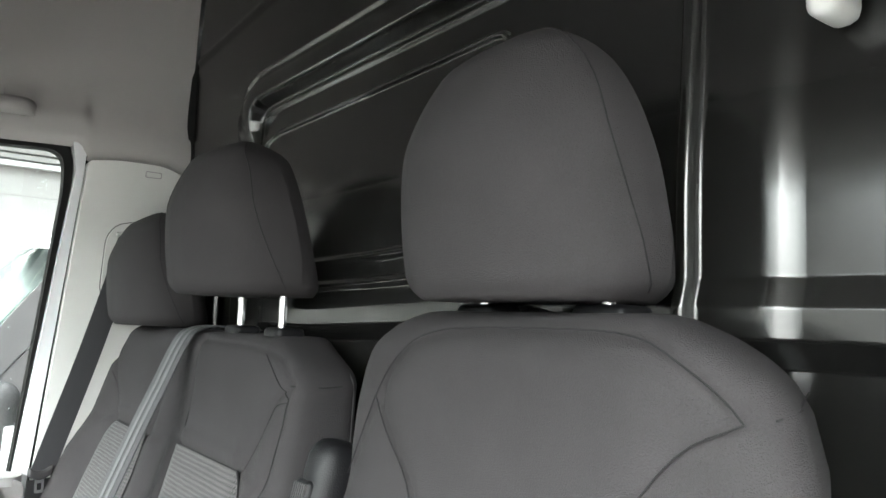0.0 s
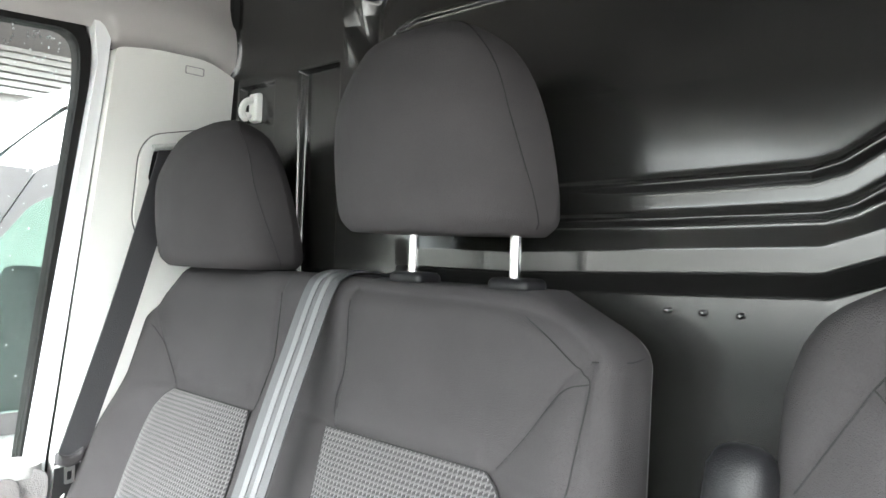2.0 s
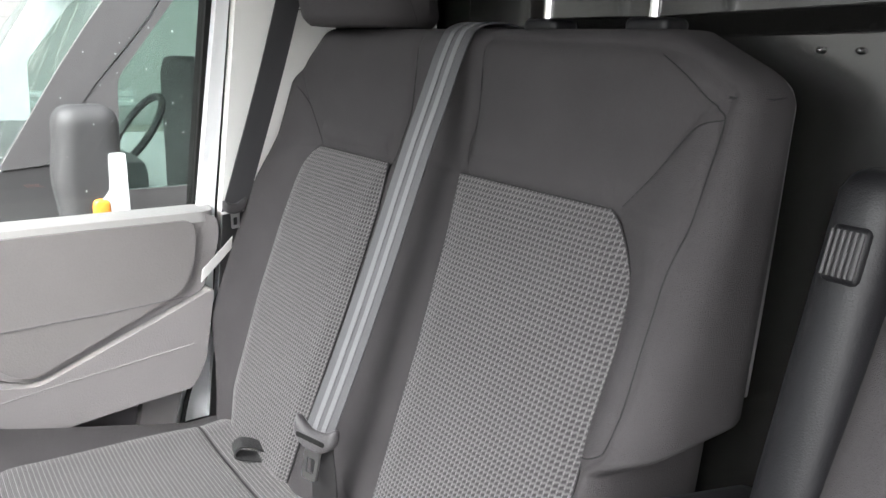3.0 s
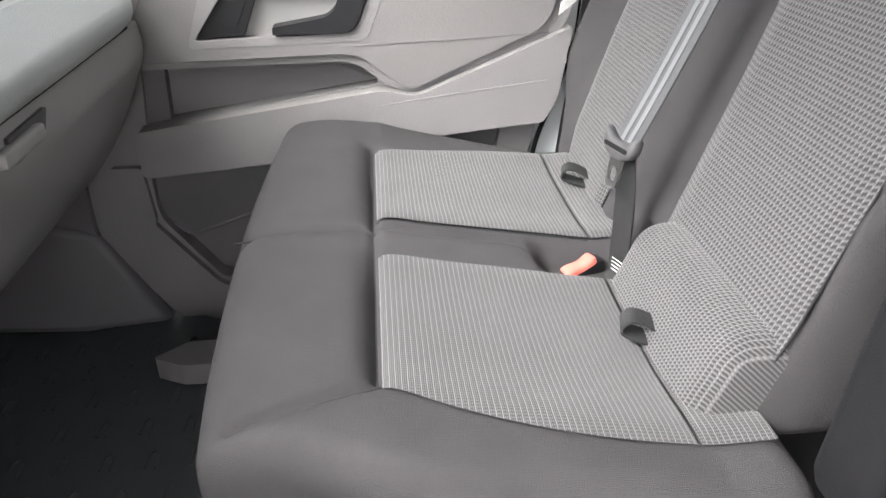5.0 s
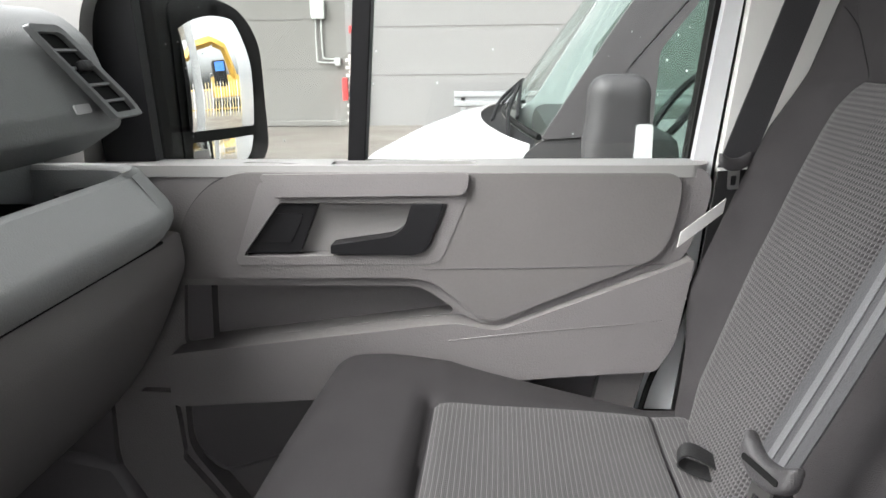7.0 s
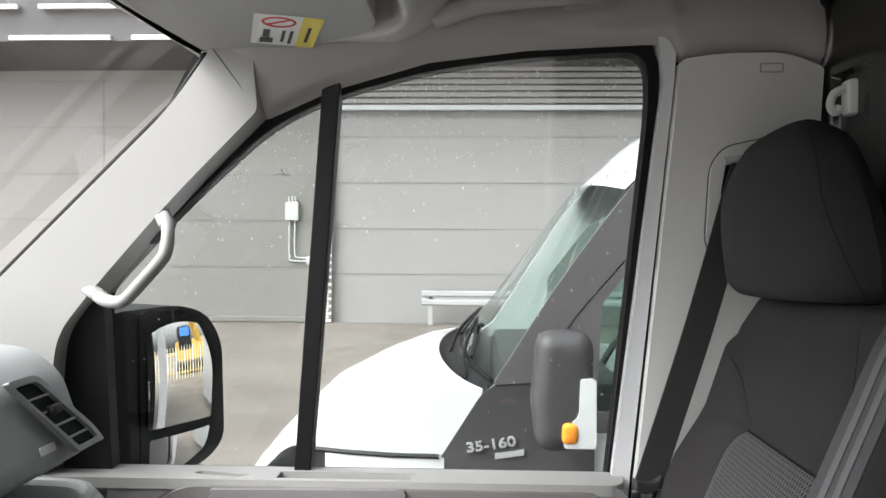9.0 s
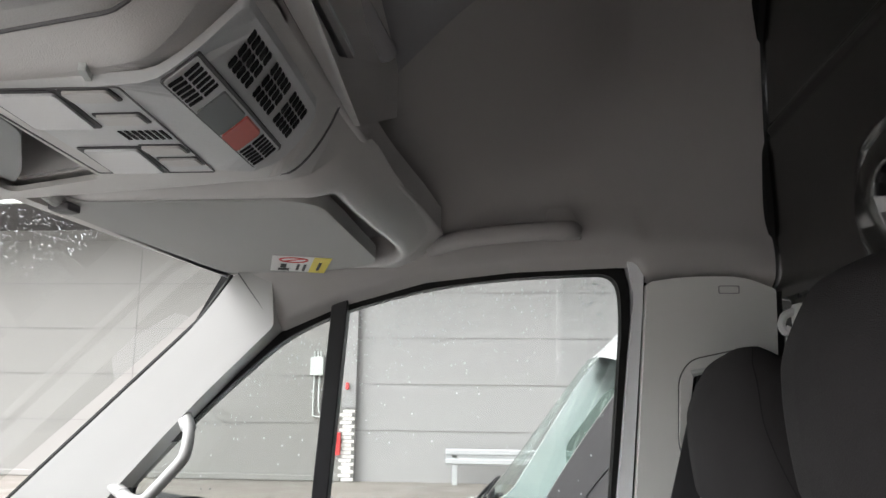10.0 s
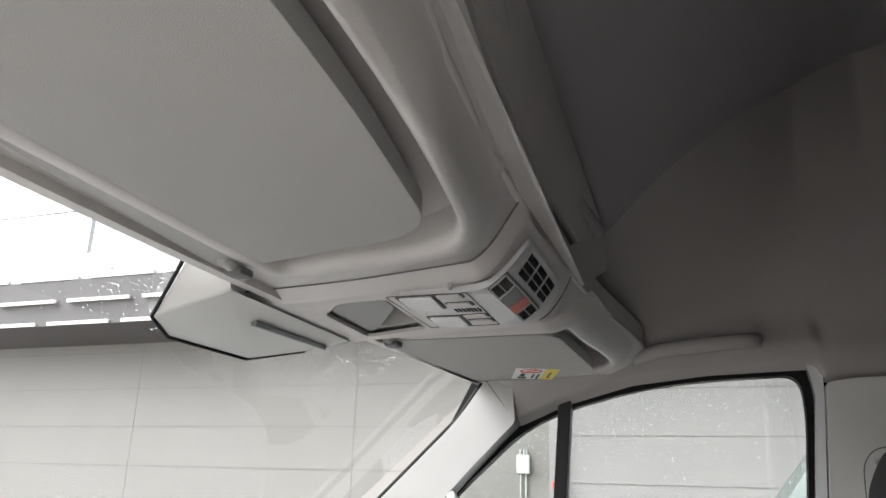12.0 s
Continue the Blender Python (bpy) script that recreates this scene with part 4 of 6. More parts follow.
def bench_back(p):
    d, y, z = p
    k = 1 - d / 0.135
    if z > 0.93:
        c = max(0.0, min(1.0, (0.935 - y) / 0.12)) * 0.40 + max(0.0, min(1.0, (y - 1.64) / 0.10)) * 0.66
        z = 0.93 + (z - 0.93) * (1 - c)
    if y < 0.95:
        y += 0.040 * step(0.648 - z, 0.035) * (0.95 - y) / 0.128
    if y > 1.50 and z < 0.56:
        y -= 0.115 * ((0.56 - z) / 0.20) ** 2 * (y - 1.50) / 0.245
    front = back_x(z)
    rear = interp(z, (0.36, 0.64, 1.0, 1.066), (-0.075, -0.055, -0.048, -0.030))
    x = front + (1 - k) * (rear - front)
    side = math.exp(-((y - 1.735) / 0.055) ** 2)
    x -= k * side * interp(z, (0.40, 0.47, 0.56, 0.80, 0.93, 1.0), (0.0, 0.016, 0.050, 0.047, 0.016, 0.0))
    x -= k * 0.012 * math.exp(-((y - 0.868) / 0.030) ** 2) * interp(z, (0.5, 0.66, 0.84, 0.96), (0.3, 1.0, 1.0, 0.0))
    if d < 0.055:
        for s in SEAMS_BENCH:
            g = near_line(y, z, s)
            x += 0.004 * math.exp(-(g / 0.004) ** 2) + 0.004 * math.exp(-(g / 0.02) ** 2)
        for rows in (INS_MID, INS_OUT):
            e = in_panel(y, z, rows)
            x += 0.006 * (1 - step(e, 0.02)) - 0.008 * math.exp(-((e - 0.045) / 0.035) ** 2)
        x += 0.012 * math.exp(-((y - 1.28) / 0.05) ** 2) * step(1.03 - z, 0.1)
        x -= 0.006 * math.exp(-((z - 0.895) / 0.014) ** 2) * (0.96 < y < 1.20 or 1.39 < y < 1.60)
    return Vector((x, y, z))


def insert(rows, lift, nu=28, nv=46):
    zs = [r[0] for r in rows]

    def fn(u, v):
        z = zs[0] + (zs[-1] - zs[0]) * v
        y = interp(z, zs, [r[1] for r in rows]) * (1 - u) + interp(z, zs, [r[2] for r in rows]) * u
        e = min(u, 1 - u, 1 - v) if zs[0] else 0
        x = back_x(z) - 0.0015 - 0.6 * lift * step(e - 0.04, 0.14)
        return (x, y, z)

    return surf(fn, nu, nv)


bench = thing("double_passenger_seat", "dark grey fabric double passenger seat with woven inserts", "seat", at=(-0.5, 1.28, 0.0))
back = part("backrest", pillow(0.0, 0.135, 0.822, 1.748, 0.36, 1.066, 0.035, 10, 190, 150, bench_back), M_FABRIC, bench, angle=80)
part("middle_insert", insert(INS_MID, 0.012), M_WEAVE_B, back, "woven light grey panel")
part("outer_insert", insert(INS_OUT, 0.012), M_WEAVE_B, back, "woven light grey panel")
for s in SEAMS_BENCH:
    run_of = [p for p in smooth_path([(0.0, y, z) for y, z in s], 8) if p.z < 1.046]
    part("seam", tube([bench_back(p) + Vector((-0.0012, 0, 0)) for p in run_of], 0.0008, 5), M_SEAM, back)
for rows in (INS_MID, INS_OUT):
    border = [(r[1], r[0]) for r in rows] + [(r[2], r[0]) for r in rows[::-1]]
    part("insert_seam", tube([(back_x(z) - 0.0008, y, z) for (a, b), (c, d) in zip(border, border[1:]) for y, z in [(a + (c - a) * k / 12, b + (d - b) * k / 12) for k in range(12)]], 0.0014, 5), M_SEAM, back)
edge = [(-0.050, 0.960, 1.058), (-0.056, 0.905, 1.042), (-0.062, 0.850, 1.020), (-0.064, 0.831, 1.000), (-0.066, 0.829, 0.96), (-0.070, 0.829, 0.80), (-0.074, 0.830, 0.69)]
part("edge_piping", tube(smooth_path(edge, 5), 0.0040, 6), M_DARKP, back)
part("flank_seam", tube([(-0.146, 0.846, 1.004), (-0.130, 0.832, 1.003), (-0.110, 0.8225, 1.003), (-0.068, 0.828, 1.004)], 0.0009, 5), M_SEAM, back)


SPLIT = [(-0.93, 1.236), (-0.72, 1.236), (-0.66, 1.232), (-0.53, 1.222), (-0.50, 1.205)]


def bench_cushion(p):
    x, y, z = p
    if z > 0.36:
        f = step(z - 0.36, 0.1)
        lift = 0.014 * math.exp(-((x + 0.80) / 0.09) ** 2)
        dip = -0.046 * min(1.0, max(0.0, (x + 0.70) / 0.30)) * (1 + 0.6 * step(y - 1.64, 0.12))
        for yc, w in ((1.02, 0.13), (1.44, 0.15)):
            dip -= 0.010 * math.exp(-((y - yc) / w) ** 4) * step(x + 0.73, 0.03)
        dip += 0.014 * math.exp(-((y - 1.200) / 0.028) ** 2) * step(x + 0.72, 0.04) * step(-0.50 - x, 0.05)
        dip -= 0.030 * math.exp(-((y - 1.205) / 0.040) ** 4) * step(x + 0.49, 0.04)
        g = min(near_line(x, y, SPLIT), near_line(x, y, [(-0.718, 0.91), (-0.716, 1.56)]), near_line(x, y, [(-0.715, 0.905), (-0.80, 0.835), (-0.85, 0.80)]))
        dip -= 0.009 * math.exp(-(g / 0.006) ** 2) + 0.006 * math.exp(-(g / 0.022) ** 2)
        z += f * (lift + dip)
    x -= 0.02 * math.sin(math.pi * min(1.0, max(0.0, (y - 0.79) / 0.93))) * step(-0.80 - x, 0.1)
    y += 0.06 * step(-0.74 - x, 0.2) * max(0.0, (0.95 - y) / 0.2)
    return Vector((x, y, z))


cush = part("cushion", pillow(-0.885, -0.31, 0.755, 1.72, 0.20, 0.445, 0.045, 110, 170, 14, bench_cushion), M_FABRIC, bench, angle=80)


def cushion_panel(x0, x1, y0f, y0b, y1f, y1b, lift, nu=40, nv=30, bow=1.0):
    def fn(u, v):
        x = x0 + (x1 - x0) * u
        y = (y0b + (y0f - y0b) * (1 - u) ** bow) * (1 - v) + (y1f + (y1b - y1f) * u) * v
        e = min(u, 1 - u, v, 1 - v)
        q = bench_cushion(Vector((x, y, 0.445)))
        return (q.x, y, q.z + 0.001 + lift * step(e, 0.14))

    return surf(fn, nu, nv)


part("middle_insert", cushion_panel(-0.712, -0.416, 0.898, 0.828, 1.160, 1.147, 0.007, bow=2.2), M_WEAVE_C, cush, "woven light grey panel")
part("outer_insert", cushion_panel(-0.712, -0.408, 1.272, 1.262, 1.552, 1.615, 0.006), M_WEAVE_C, cush, "woven light grey panel")
part("middle_rear_strip", cushion_panel(-0.412, -0.335, 0.828, 0.83, 1.147, 1.150, 0.006, 14, 30), M_WEAVE_C, cush)
part("outer_rear_strip", cushion_panel(-0.404, -0.325, 1.262, 1.262, 1.615, 1.63, 0.007, 14, 30), M_WEAVE_C, cush)


def run(a, b, n=24):
    return [(a[0] + (b[0] - a[0]) * i / n, a[1] + (b[1] - a[1]) * i / n) for i in range(n + 1)]


for s in (run((-0.885, 1.236), (-0.72, 1.236)), run((-0.72, 1.236), (-0.66, 1.232), 8) + run((-0.66, 1.232), (-0.53, 1.222), 14)[1:] + run((-0.53, 1.222), (-0.50, 1.205), 5)[1:], run((-0.7165, 0.898), (-0.7165, 1.56), 60), run((-0.712, 1.162), (-0.414, 1.149)), run((-0.712, 1.270), (-0.408, 1.260)), run((-0.712, 1.553), (-0.408, 1.617)), [(-0.712, 0.898), (-0.76, 0.862), (-0.80, 0.832), (-0.84, 0.806)]):
    part("seam", tube([bench_cushion(Vector((x, y, 0.445))) + Vector((0, 0, 0.0005)) for x, y in s], 0.0015, 5), M_SEAM, cush)
for y, x in ((1.006, -0.036), (1.460, 0.0)):
    ring = [(x - 0.335, y, 0.402), (x - 0.368, y + 0.004, 0.424), (x - 0.388, y + 0.008, 0.430), (x - 0.398, y + 0.01, 0.420), (x - 0.390, y + 0.008, 0.409), (x - 0.335, y - 0.01, 0.396)]
    part("pull_loop", ribbon(smooth_path(ring, 5), (0.25, 1, 0.15), 0.026, 0.0012), M_BELT_D, cush, "black webbing pull loop")


def roll(p):
    x, y, z = p
    return Vector((x + 0.42 * (z - 0.44), y, z))


part("lumbar_roll", pillow(-0.392, -0.300, 0.870, 1.158, 0.375, 0.484, 0.028, 12, 40, 16, roll), M_WEAVE_R, bench, "woven roll at the foot of the backrest", angle=80)
# Dark line laid in as the shade of the crease above the roll.
part("roll_crease_shade", tube([(back_x(0.486) - 0.004, y, 0.4855) for y in np.linspace(0.885, 1.15, 20)], 0.0018, 6), M_SEAM, bench)
part("seat_base", box(-0.83, -0.10, 0.84, 1.68, 0.0, 0.22), M_DARKP, bench, bevel=0.015)
part("floor_bracket", plate(rounded([(-1.16, 1.53), (-1.10, 1.58), (-0.85, 1.58), (-0.85, 1.50), (-1.10, 1.50)], 0.01), "z", 0.004, 0.05), M_MID, bench, bevel=0.01)
RM = pose(-0.428, 1.218, 0.385, 0, -16, 24)
rec = part("belt_receiver", moved(pillow(-0.033, 0.034, -0.014, 0.014, -0.045, -0.004, 0.007, 8, 5, 5), RM), M_BLACK, bench)
part("release_button", moved(pillow(-0.030, 0.022, -0.0115, 0.0115, -0.014, 0.0045, 0.005, 8, 6, 4, lambda p: Vector((p.x, p.y, p.z - 0.004 * math.exp(-(p.x / 0.012) ** 2)))), RM), M_RED, rec, "red release button")
part("tongue_slot", moved(pillow(-0.040, -0.0335, -0.011, 0.011, -0.011, 0.001, 0.002, 3, 4, 3), RM), M_RUBBER, rec)
for y0, x0, a in ((0.735, -0.50, 8), (0.700, -0.40, -6)):
    r2 = part("belt_receiver", moved(pillow(-0.035, 0.035, -0.014, 0.014, -0.10, 0.03, 0.008, 6, 4, 8), pose(x0, y0, 0.35, 0, 8, a)), M_DARKP, bench)
    part("release_button", moved(pillow(-0.030, 0.030, -0.011, 0.011, 0.0, 0.035, 0.006, 6, 4, 4), pose(x0, y0, 0.35, 0, 8, a)), M_RED, r2, "red release button")


def headrest(parent, y, z0, x0, posts, seat_z, deep=0.0, h=0.240, bow=0.03, wide=1.0):
    """A domed head restraint: rings from its foot to its crown."""
    rings = []
    n = 56
    hs = [h * v for v in (0.0, 0.012, 0.03, 0.055, 0.085)] + [h * (0.085 + 0.915 * math.sin(math.pi / 2 * i / 26)) for i in range(1, 27)]
    for hz in hs:
        t = hz / h
        w = 0.143 * (1 - max(0.0, (t - 0.22) / 0.80) ** 2.5) ** 0.5 if t > 0.22 else 0.143 - 0.010 * (1 - t / 0.22) ** 1.5
        w *= wide
        if hz < 0.02:
            w -= 0.016 * (1 - hz / 0.02) ** 2
        xf = -0.078 - deep - 0.012 * math.sin(math.pi * min(1, t * 1.05)) + 0.055 * max(0.0, t - 0.55) ** 1.4 * 2.0
        xb = 0.082 - 0.062 * t ** 0.8
        if hz < 0.02:
            xf, xb = xf + 0.012 * (1 - hz / 0.02) ** 2, xb - 0.01 * (1 - hz / 0.02) ** 2
        if t > 0.86:
            k = (t - 0.86) / 0.14
            mid = (xf + xb) / 2
            xf, xb = mid + (xf - mid) * (1 - 0.75 * k ** 2), mid + (xb - mid) * (1 - 0.75 * k ** 2)
        cx, dx = (xf + xb) / 2, (xb - xf) / 2
        ring = []
        for i in range(n):
            a = 2 * math.pi * i / n
            c, s = math.cos(a), math.sin(a)
            e = 2 / 3.6
            px, py = dx * abs(c) ** e * (1 if c > 0 else -1), w * abs(s) ** e * (1 if s > 0 else -1)
            px += bow * (abs(py) / 0.131) ** 2 * (c < 0)
            ring.append((x0 + cx + px, y + py, z0 + hz))
        rings.append(ring)
    h = part("headrest", loft(rings), M_FABRIC, parent, angle=75)
    for side, way in ((17.5, -1), (38.5, 1)):
        path = []
        for r in rings[2:]:
            t = (r[0][2] - z0) / (rings[-1][0][2] - z0)
            q = side + way * 3.2 * max(0.0, 1 - t / 0.55) ** 1.6
            i = int(q)
            path.append(Vector(r[i]).lerp(Vector(r[i + 1]), q - i) + Vector((-0.0006, -0.0006 * way, 0)))
        part("seam", tube(path, 0.0007, 5), M_SEAM, h)
    for py in posts:
        px = x0 + 0.014
        part("post", tube([(px, py, seat_z - 0.03), (px, py, z0 + 0.03)], 0.0066, 12), M_CHROME, parent, "chrome headrest post")
        part("post_socket", pillow(px - 0.020, px + 0.024, py - 0.030, py + 0.026, seat_z - 0.006, seat_z + 0.012, 0.008, 8, 10, 4), M_BLACK, parent)
    return h


headrest(bench, 1.056, 1.124, -0.118, (0.973, 1.133), 1.066, 0.044, 0.234, 0.044, 0.95)
headrest(bench, 1.535, 1.068, -0.118, (1.455, 1.615), 1.064, 0.014, 0.229)

drvseat = thing("driver_seat", "dark grey fabric driver's seat with headrest", "seat", at=(-0.4, 0.42, 0.0))
SEAMS_DRV = [[(0.603, 1.017), (0.580, 1.046), (0.546, 1.071), (0.505, 1.084), (0.459, 1.089), (0.35, 1.091), (0.278, 1.088), (0.237, 1.068), (0.212, 1.050), (0.20, 1.037)], [(0.20, 1.037), (0.242, 1.012), (0.285, 0.95), (0.31, 0.88)], [(0.603, 1.017), (0.569, 0.985), (0.52, 0.945), (0.49, 0.88)], [(0.603, 1.017), (0.655, 0.93)]]


def driver_back(p):
    d, y, z = p
    w = interp(z, (0.90, 1.0, 1.04, 1.06, 1.075, 1.09, 1.105), (0.268, 0.263, 0.250, 0.236, 0.218, 0.194, 0.165))
    w *= 1 - 0.16 * max(0.0, d) / 0.13
    y = 0.425 + (y - 0.425) / 0.265 * w
    x = back_x(z - 0.03) - 0.02 + d + 0.03 * abs((y - 0.425) / 0.265) ** 3
    if d < 0.055:
        for s in SEAMS_DRV:
            g = near_line(y, z, s)
            x += 0.004 * math.exp(-(g / 0.004) ** 2) + 0.003 * math.exp(-(g / 0.018) ** 2)
    return Vector((x, y, z))


dback = part("backrest", pillow(0.0, 0.13, 0.16, 0.69, 0.36, 1.105, 0.045, 8, 60, 80, driver_back), M_FABRIC, drvseat, angle=80)
for s in SEAMS_DRV:
    pts = smooth_path([(0, y, z) for y, z in s], 4)
    part("seam", tube([(back_x(p.z - 0.03) - 0.0192 + 0.03 * abs((p.y - 0.425) / 0.265) ** 3, p.y, p.z) for p in pts], 0.0008, 5), M_SEAM, dback)
side_seam = [driver_back(Vector((0.012 + 0.10 * k, 0.1605 + 0.012 * (1 - min(1, k * 3)), 1.040 + 0.012 * k))) + Vector((0, -0.0006, 0)) for k in np.linspace(0, 1, 12)]
part("seam", tube(side_seam, 0.0008, 5), M_SEAM, dback)
headrest(drvseat, 0.440, 1.114, -0.118, (0.352, 0.507), 1.100, 0.004, 0.240)
part("cushion", pillow(-0.86, -0.30, 0.17, 0.69, 0.22, 0.47, 0.045, 20, 20, 8), M_FABRIC, drvseat, angle=80)
part("seat_base", box(-0.78, -0.12, 0.20, 0.66, 0.0, 0.24), M_DARKP, drvseat, bevel=0.015)
arm = part("armrest", moved(pillow(-0.030, 0.030, -0.027, 0.027, -0.34, 0.06, 0.024, 8, 8, 20), pose(-0.168, 0.696, 0.900, 0, 14, 0)), M_BLACK, drvseat, "black folding armrest, raised")
part("armrest_knob", moved(pillow(-0.034, -0.005, -0.015, 0.015, -0.034, 0.012, 0.006, 6, 8, 10), pose(-0.168, 0.696, 0.900, 0, 14, 0)), M_BLACK, arm, "ribbed adjusting wheel")
for i in range(6):
    part("rib", moved(box(-0.0362, -0.030, -0.0115 + 0.0046 * i - 0.001, -0.0115 + 0.0046 * i + 0.001, -0.029, 0.007), pose(-0.168, 0.696, 0.900, 0, 14, 0)), M_CHAR, arm, smooth=False)
part("hinge_cover", pillow(-0.315, -0.14, 0.705, 0.785, 0.40, 0.68, 0.022, 10, 8, 12, lambda p: Vector((p.x + 0.10 * (p.z - 0.66), p.y, p.z - 0.25 * max(0.0, p.x + 0.30) * (p.z > 0.6)))), M_BLACK, drvseat, "black armrest hinge cover")

# ---- belts ----
mb = thing("middle_seat_belt", "grey webbing seat belt lying over the backrest", "seat belt", at=(-0.2, 1.33, 0.7))
bpts = smooth_path([(-0.03, 1.255, 1.062), (-0.095, 1.250, 1.074), (-0.142, 1.246, 1.068), (-0.165, 1.243, 1.045), (-0.198, 1.239, 0.972), (-0.23, 1.235, 0.90), (-0.29, 1.225, 0.76), (-0.34, 1.215, 0.655), (-0.386, 1.206, 0.565)], 5)
part("webbing", ribbon(bpts, (-0.3, 1, 0), 0.047, 0.0011), M_BELT, mb)
part("webbing_stripe", ribbon([p + Vector((-0.0016, -0.0004, 0.0006)) for p in bpts], (-0.3, 1, 0), 0.047, 0.0006, -0.24, -0.08), M_BELT_L, mb)
part("webbing_stripe", ribbon([p + Vector((-0.0016, -0.0004, 0.0006)) for p in bpts], (-0.3, 1, 0), 0.047, 0.0006, 0.08, 0.24), M_BELT_L, mb)
part("slot_cover", pillow(-0.10, -0.02, 1.212, 1.290, 1.060, 1.070, 0.004, 6, 6, 3), M_BLACK, mb)


def tongue(parent, m, k=1.0):
    """A belt tongue: a moulded saddle with horned ends and a slotted steel plate."""
    m = m @ Matrix.Diagonal((k, k, k, 1))
    bow = lambda p: Vector((p.x, p.y, p.z + 0.016 * (abs(p.y) / 0.036) ** 2.2))
    body = part("tongue_cover", moved(pillow(-0.0085, 0.0085, -0.036, 0.036, -0.013, 0.013, 0.0075, 8, 22, 8, bow), m), M_CHAR, parent, "black tongue cover")
    part("belt_slot", moved(plate(rounded([(-0.025, 0.001), (0.025, 0.001), (0.025, 0.007), (-0.025, 0.007)], 0.003), "x", -0.0095, -0.0080), m), M_RUBBER, body)
    lat = plate(rounded([(-0.0125, -0.050), (0.0125, -0.050), (0.0135, -0.008), (-0.0135, -0.008)], 0.006), "x", -0.0015, 0.0015, [rounded([(-0.007, -0.042), (0.007, -0.042), (0.0075, -0.022), (-0.0075, -0.022)], 0.003)])
    part("latch_plate", moved(lat, m), M_STEEL, body, "bare steel latch plate")


tongue(mb, pose(-0.392, 1.205, 0.558, 0, 12, 16))
part("lower_webbing", ribbon(smooth_path([(-0.384, 1.206, 0.560), (-0.378, 1.207, 0.50), (-0.376, 1.209, 0.44), (-0.376, 1.210, 0.38), (-0.374, 1.21, 0.33)], 4), (-0.25, 1, 0), 0.046, 0.0011), M_BELT_D, mb, "black lower strap")
for i in range(7):
    z = 0.392 - 0.006 * i
    part("stitching", tube([(-0.3735, 1.196, z), (-0.3805, 1.224, z - 0.003)], 0.0008, 5), M_PAPER, mb, "white zigzag stitching")
ob_ = thing("outer_seat_belt", "dark webbing seat belt hanging beside the pillar", "seat belt", at=(-0.25, 1.70, 1.0))
opts = smooth_path([(-0.145, 1.690, 1.262), (-0.165, 1.680, 1.20), (-0.215, 1.695, 1.0), (-0.270, 1.715, 0.80), (-0.285, 1.722, 0.745)], 5)
part("webbing", ribbon(opts, (1, 0.15, 0), 0.049, 0.0011), M_BELT, ob_)
tongue(ob_, pose(-0.287, 1.712, 0.750, 0, 0, -70), 0.72)
part("lower_webbing", ribbon(smooth_path([(-0.287, 1.722, 0.74), (-0.30, 1.725, 0.60), (-0.33, 1.735, 0.30), (-0.33, 1.74, 0.10)], 4), (1, 0.35, 0), 0.047, 0.0011), M_BELT_D, ob_)
part("care_tag", ribbon([(-0.300, 1.700, 0.692), (-0.325, 1.68, 0.680), (-0.372, 1.655, 0.652)], (0.2, 0.2, 0.9), 0.022, 0.0006), M_PAPER, ob_, "white care tag")

hk = thing("coat_hook", "white plastic coat hook on the bulkhead", "coat hook", "coat hooks", at=(0.0, 1.66, 1.34))
hk2 = thing("coat_hook", "white plastic coat hook high on the bulkhead", "coat hook", "coat hooks", at=(-0.02, 0.2, 1.4))
part("hook", pillow(-0.058, -0.01, 0.188, 0.214, 1.324, 1.366, 0.011, 6, 6, 8), M_WHITE, hk2)
part("hook_plate", pillow(-0.030, 0.0, 1.612, 1.640, 1.322, 1.374, 0.006, 4, 6, 8), M_WHITE, hk)
part("hook", tube(smooth_path([(-0.026, 1.626, 1.362), (-0.044, 1.626, 1.354), (-0.050, 1.626, 1.338), (-0.044, 1.626, 1.327), (-0.036, 1.626, 1.334)], 4), 0.0065, 8), M_WHITE, hk)

# grab handle over the door
gd = thing("roof_grab_handle", "grey grab handle on the headliner over the door", "grab handle", at=(-0.5, 1.62, 1.5))
part("grip", tube(smooth_path([(-0.62, 1.640, 1.470), (-0.56, 1.602, 1.478), (-0.48, 1.592, 1.485), (-0.42, 1.595, 1.490), (-0.385, 1.615, 1.495), (-0.375, 1.665, 1.505)], 5), 0.0155, 10), M_LINER, gd)
part("foot", plate(rounded([(-0.430, 1.485), (-0.360, 1.488), (-0.372, 1.520), (-0.385, 1.540), (-0.42, 1.538)], 0.006), "y", 1.640, 1.665), M_LINER, gd, bevel=0.003)

# ---- dashboard ----
dash = thing("dashboard", "slate grey dashboard with air vent, open tray and glovebox", "dashboard", at=(-1.3, 0.9, 0.7))


def prof(pts, y0, y1, r=0.01, **k):
    return plate(rounded(pts, r), "y", y0, y1)


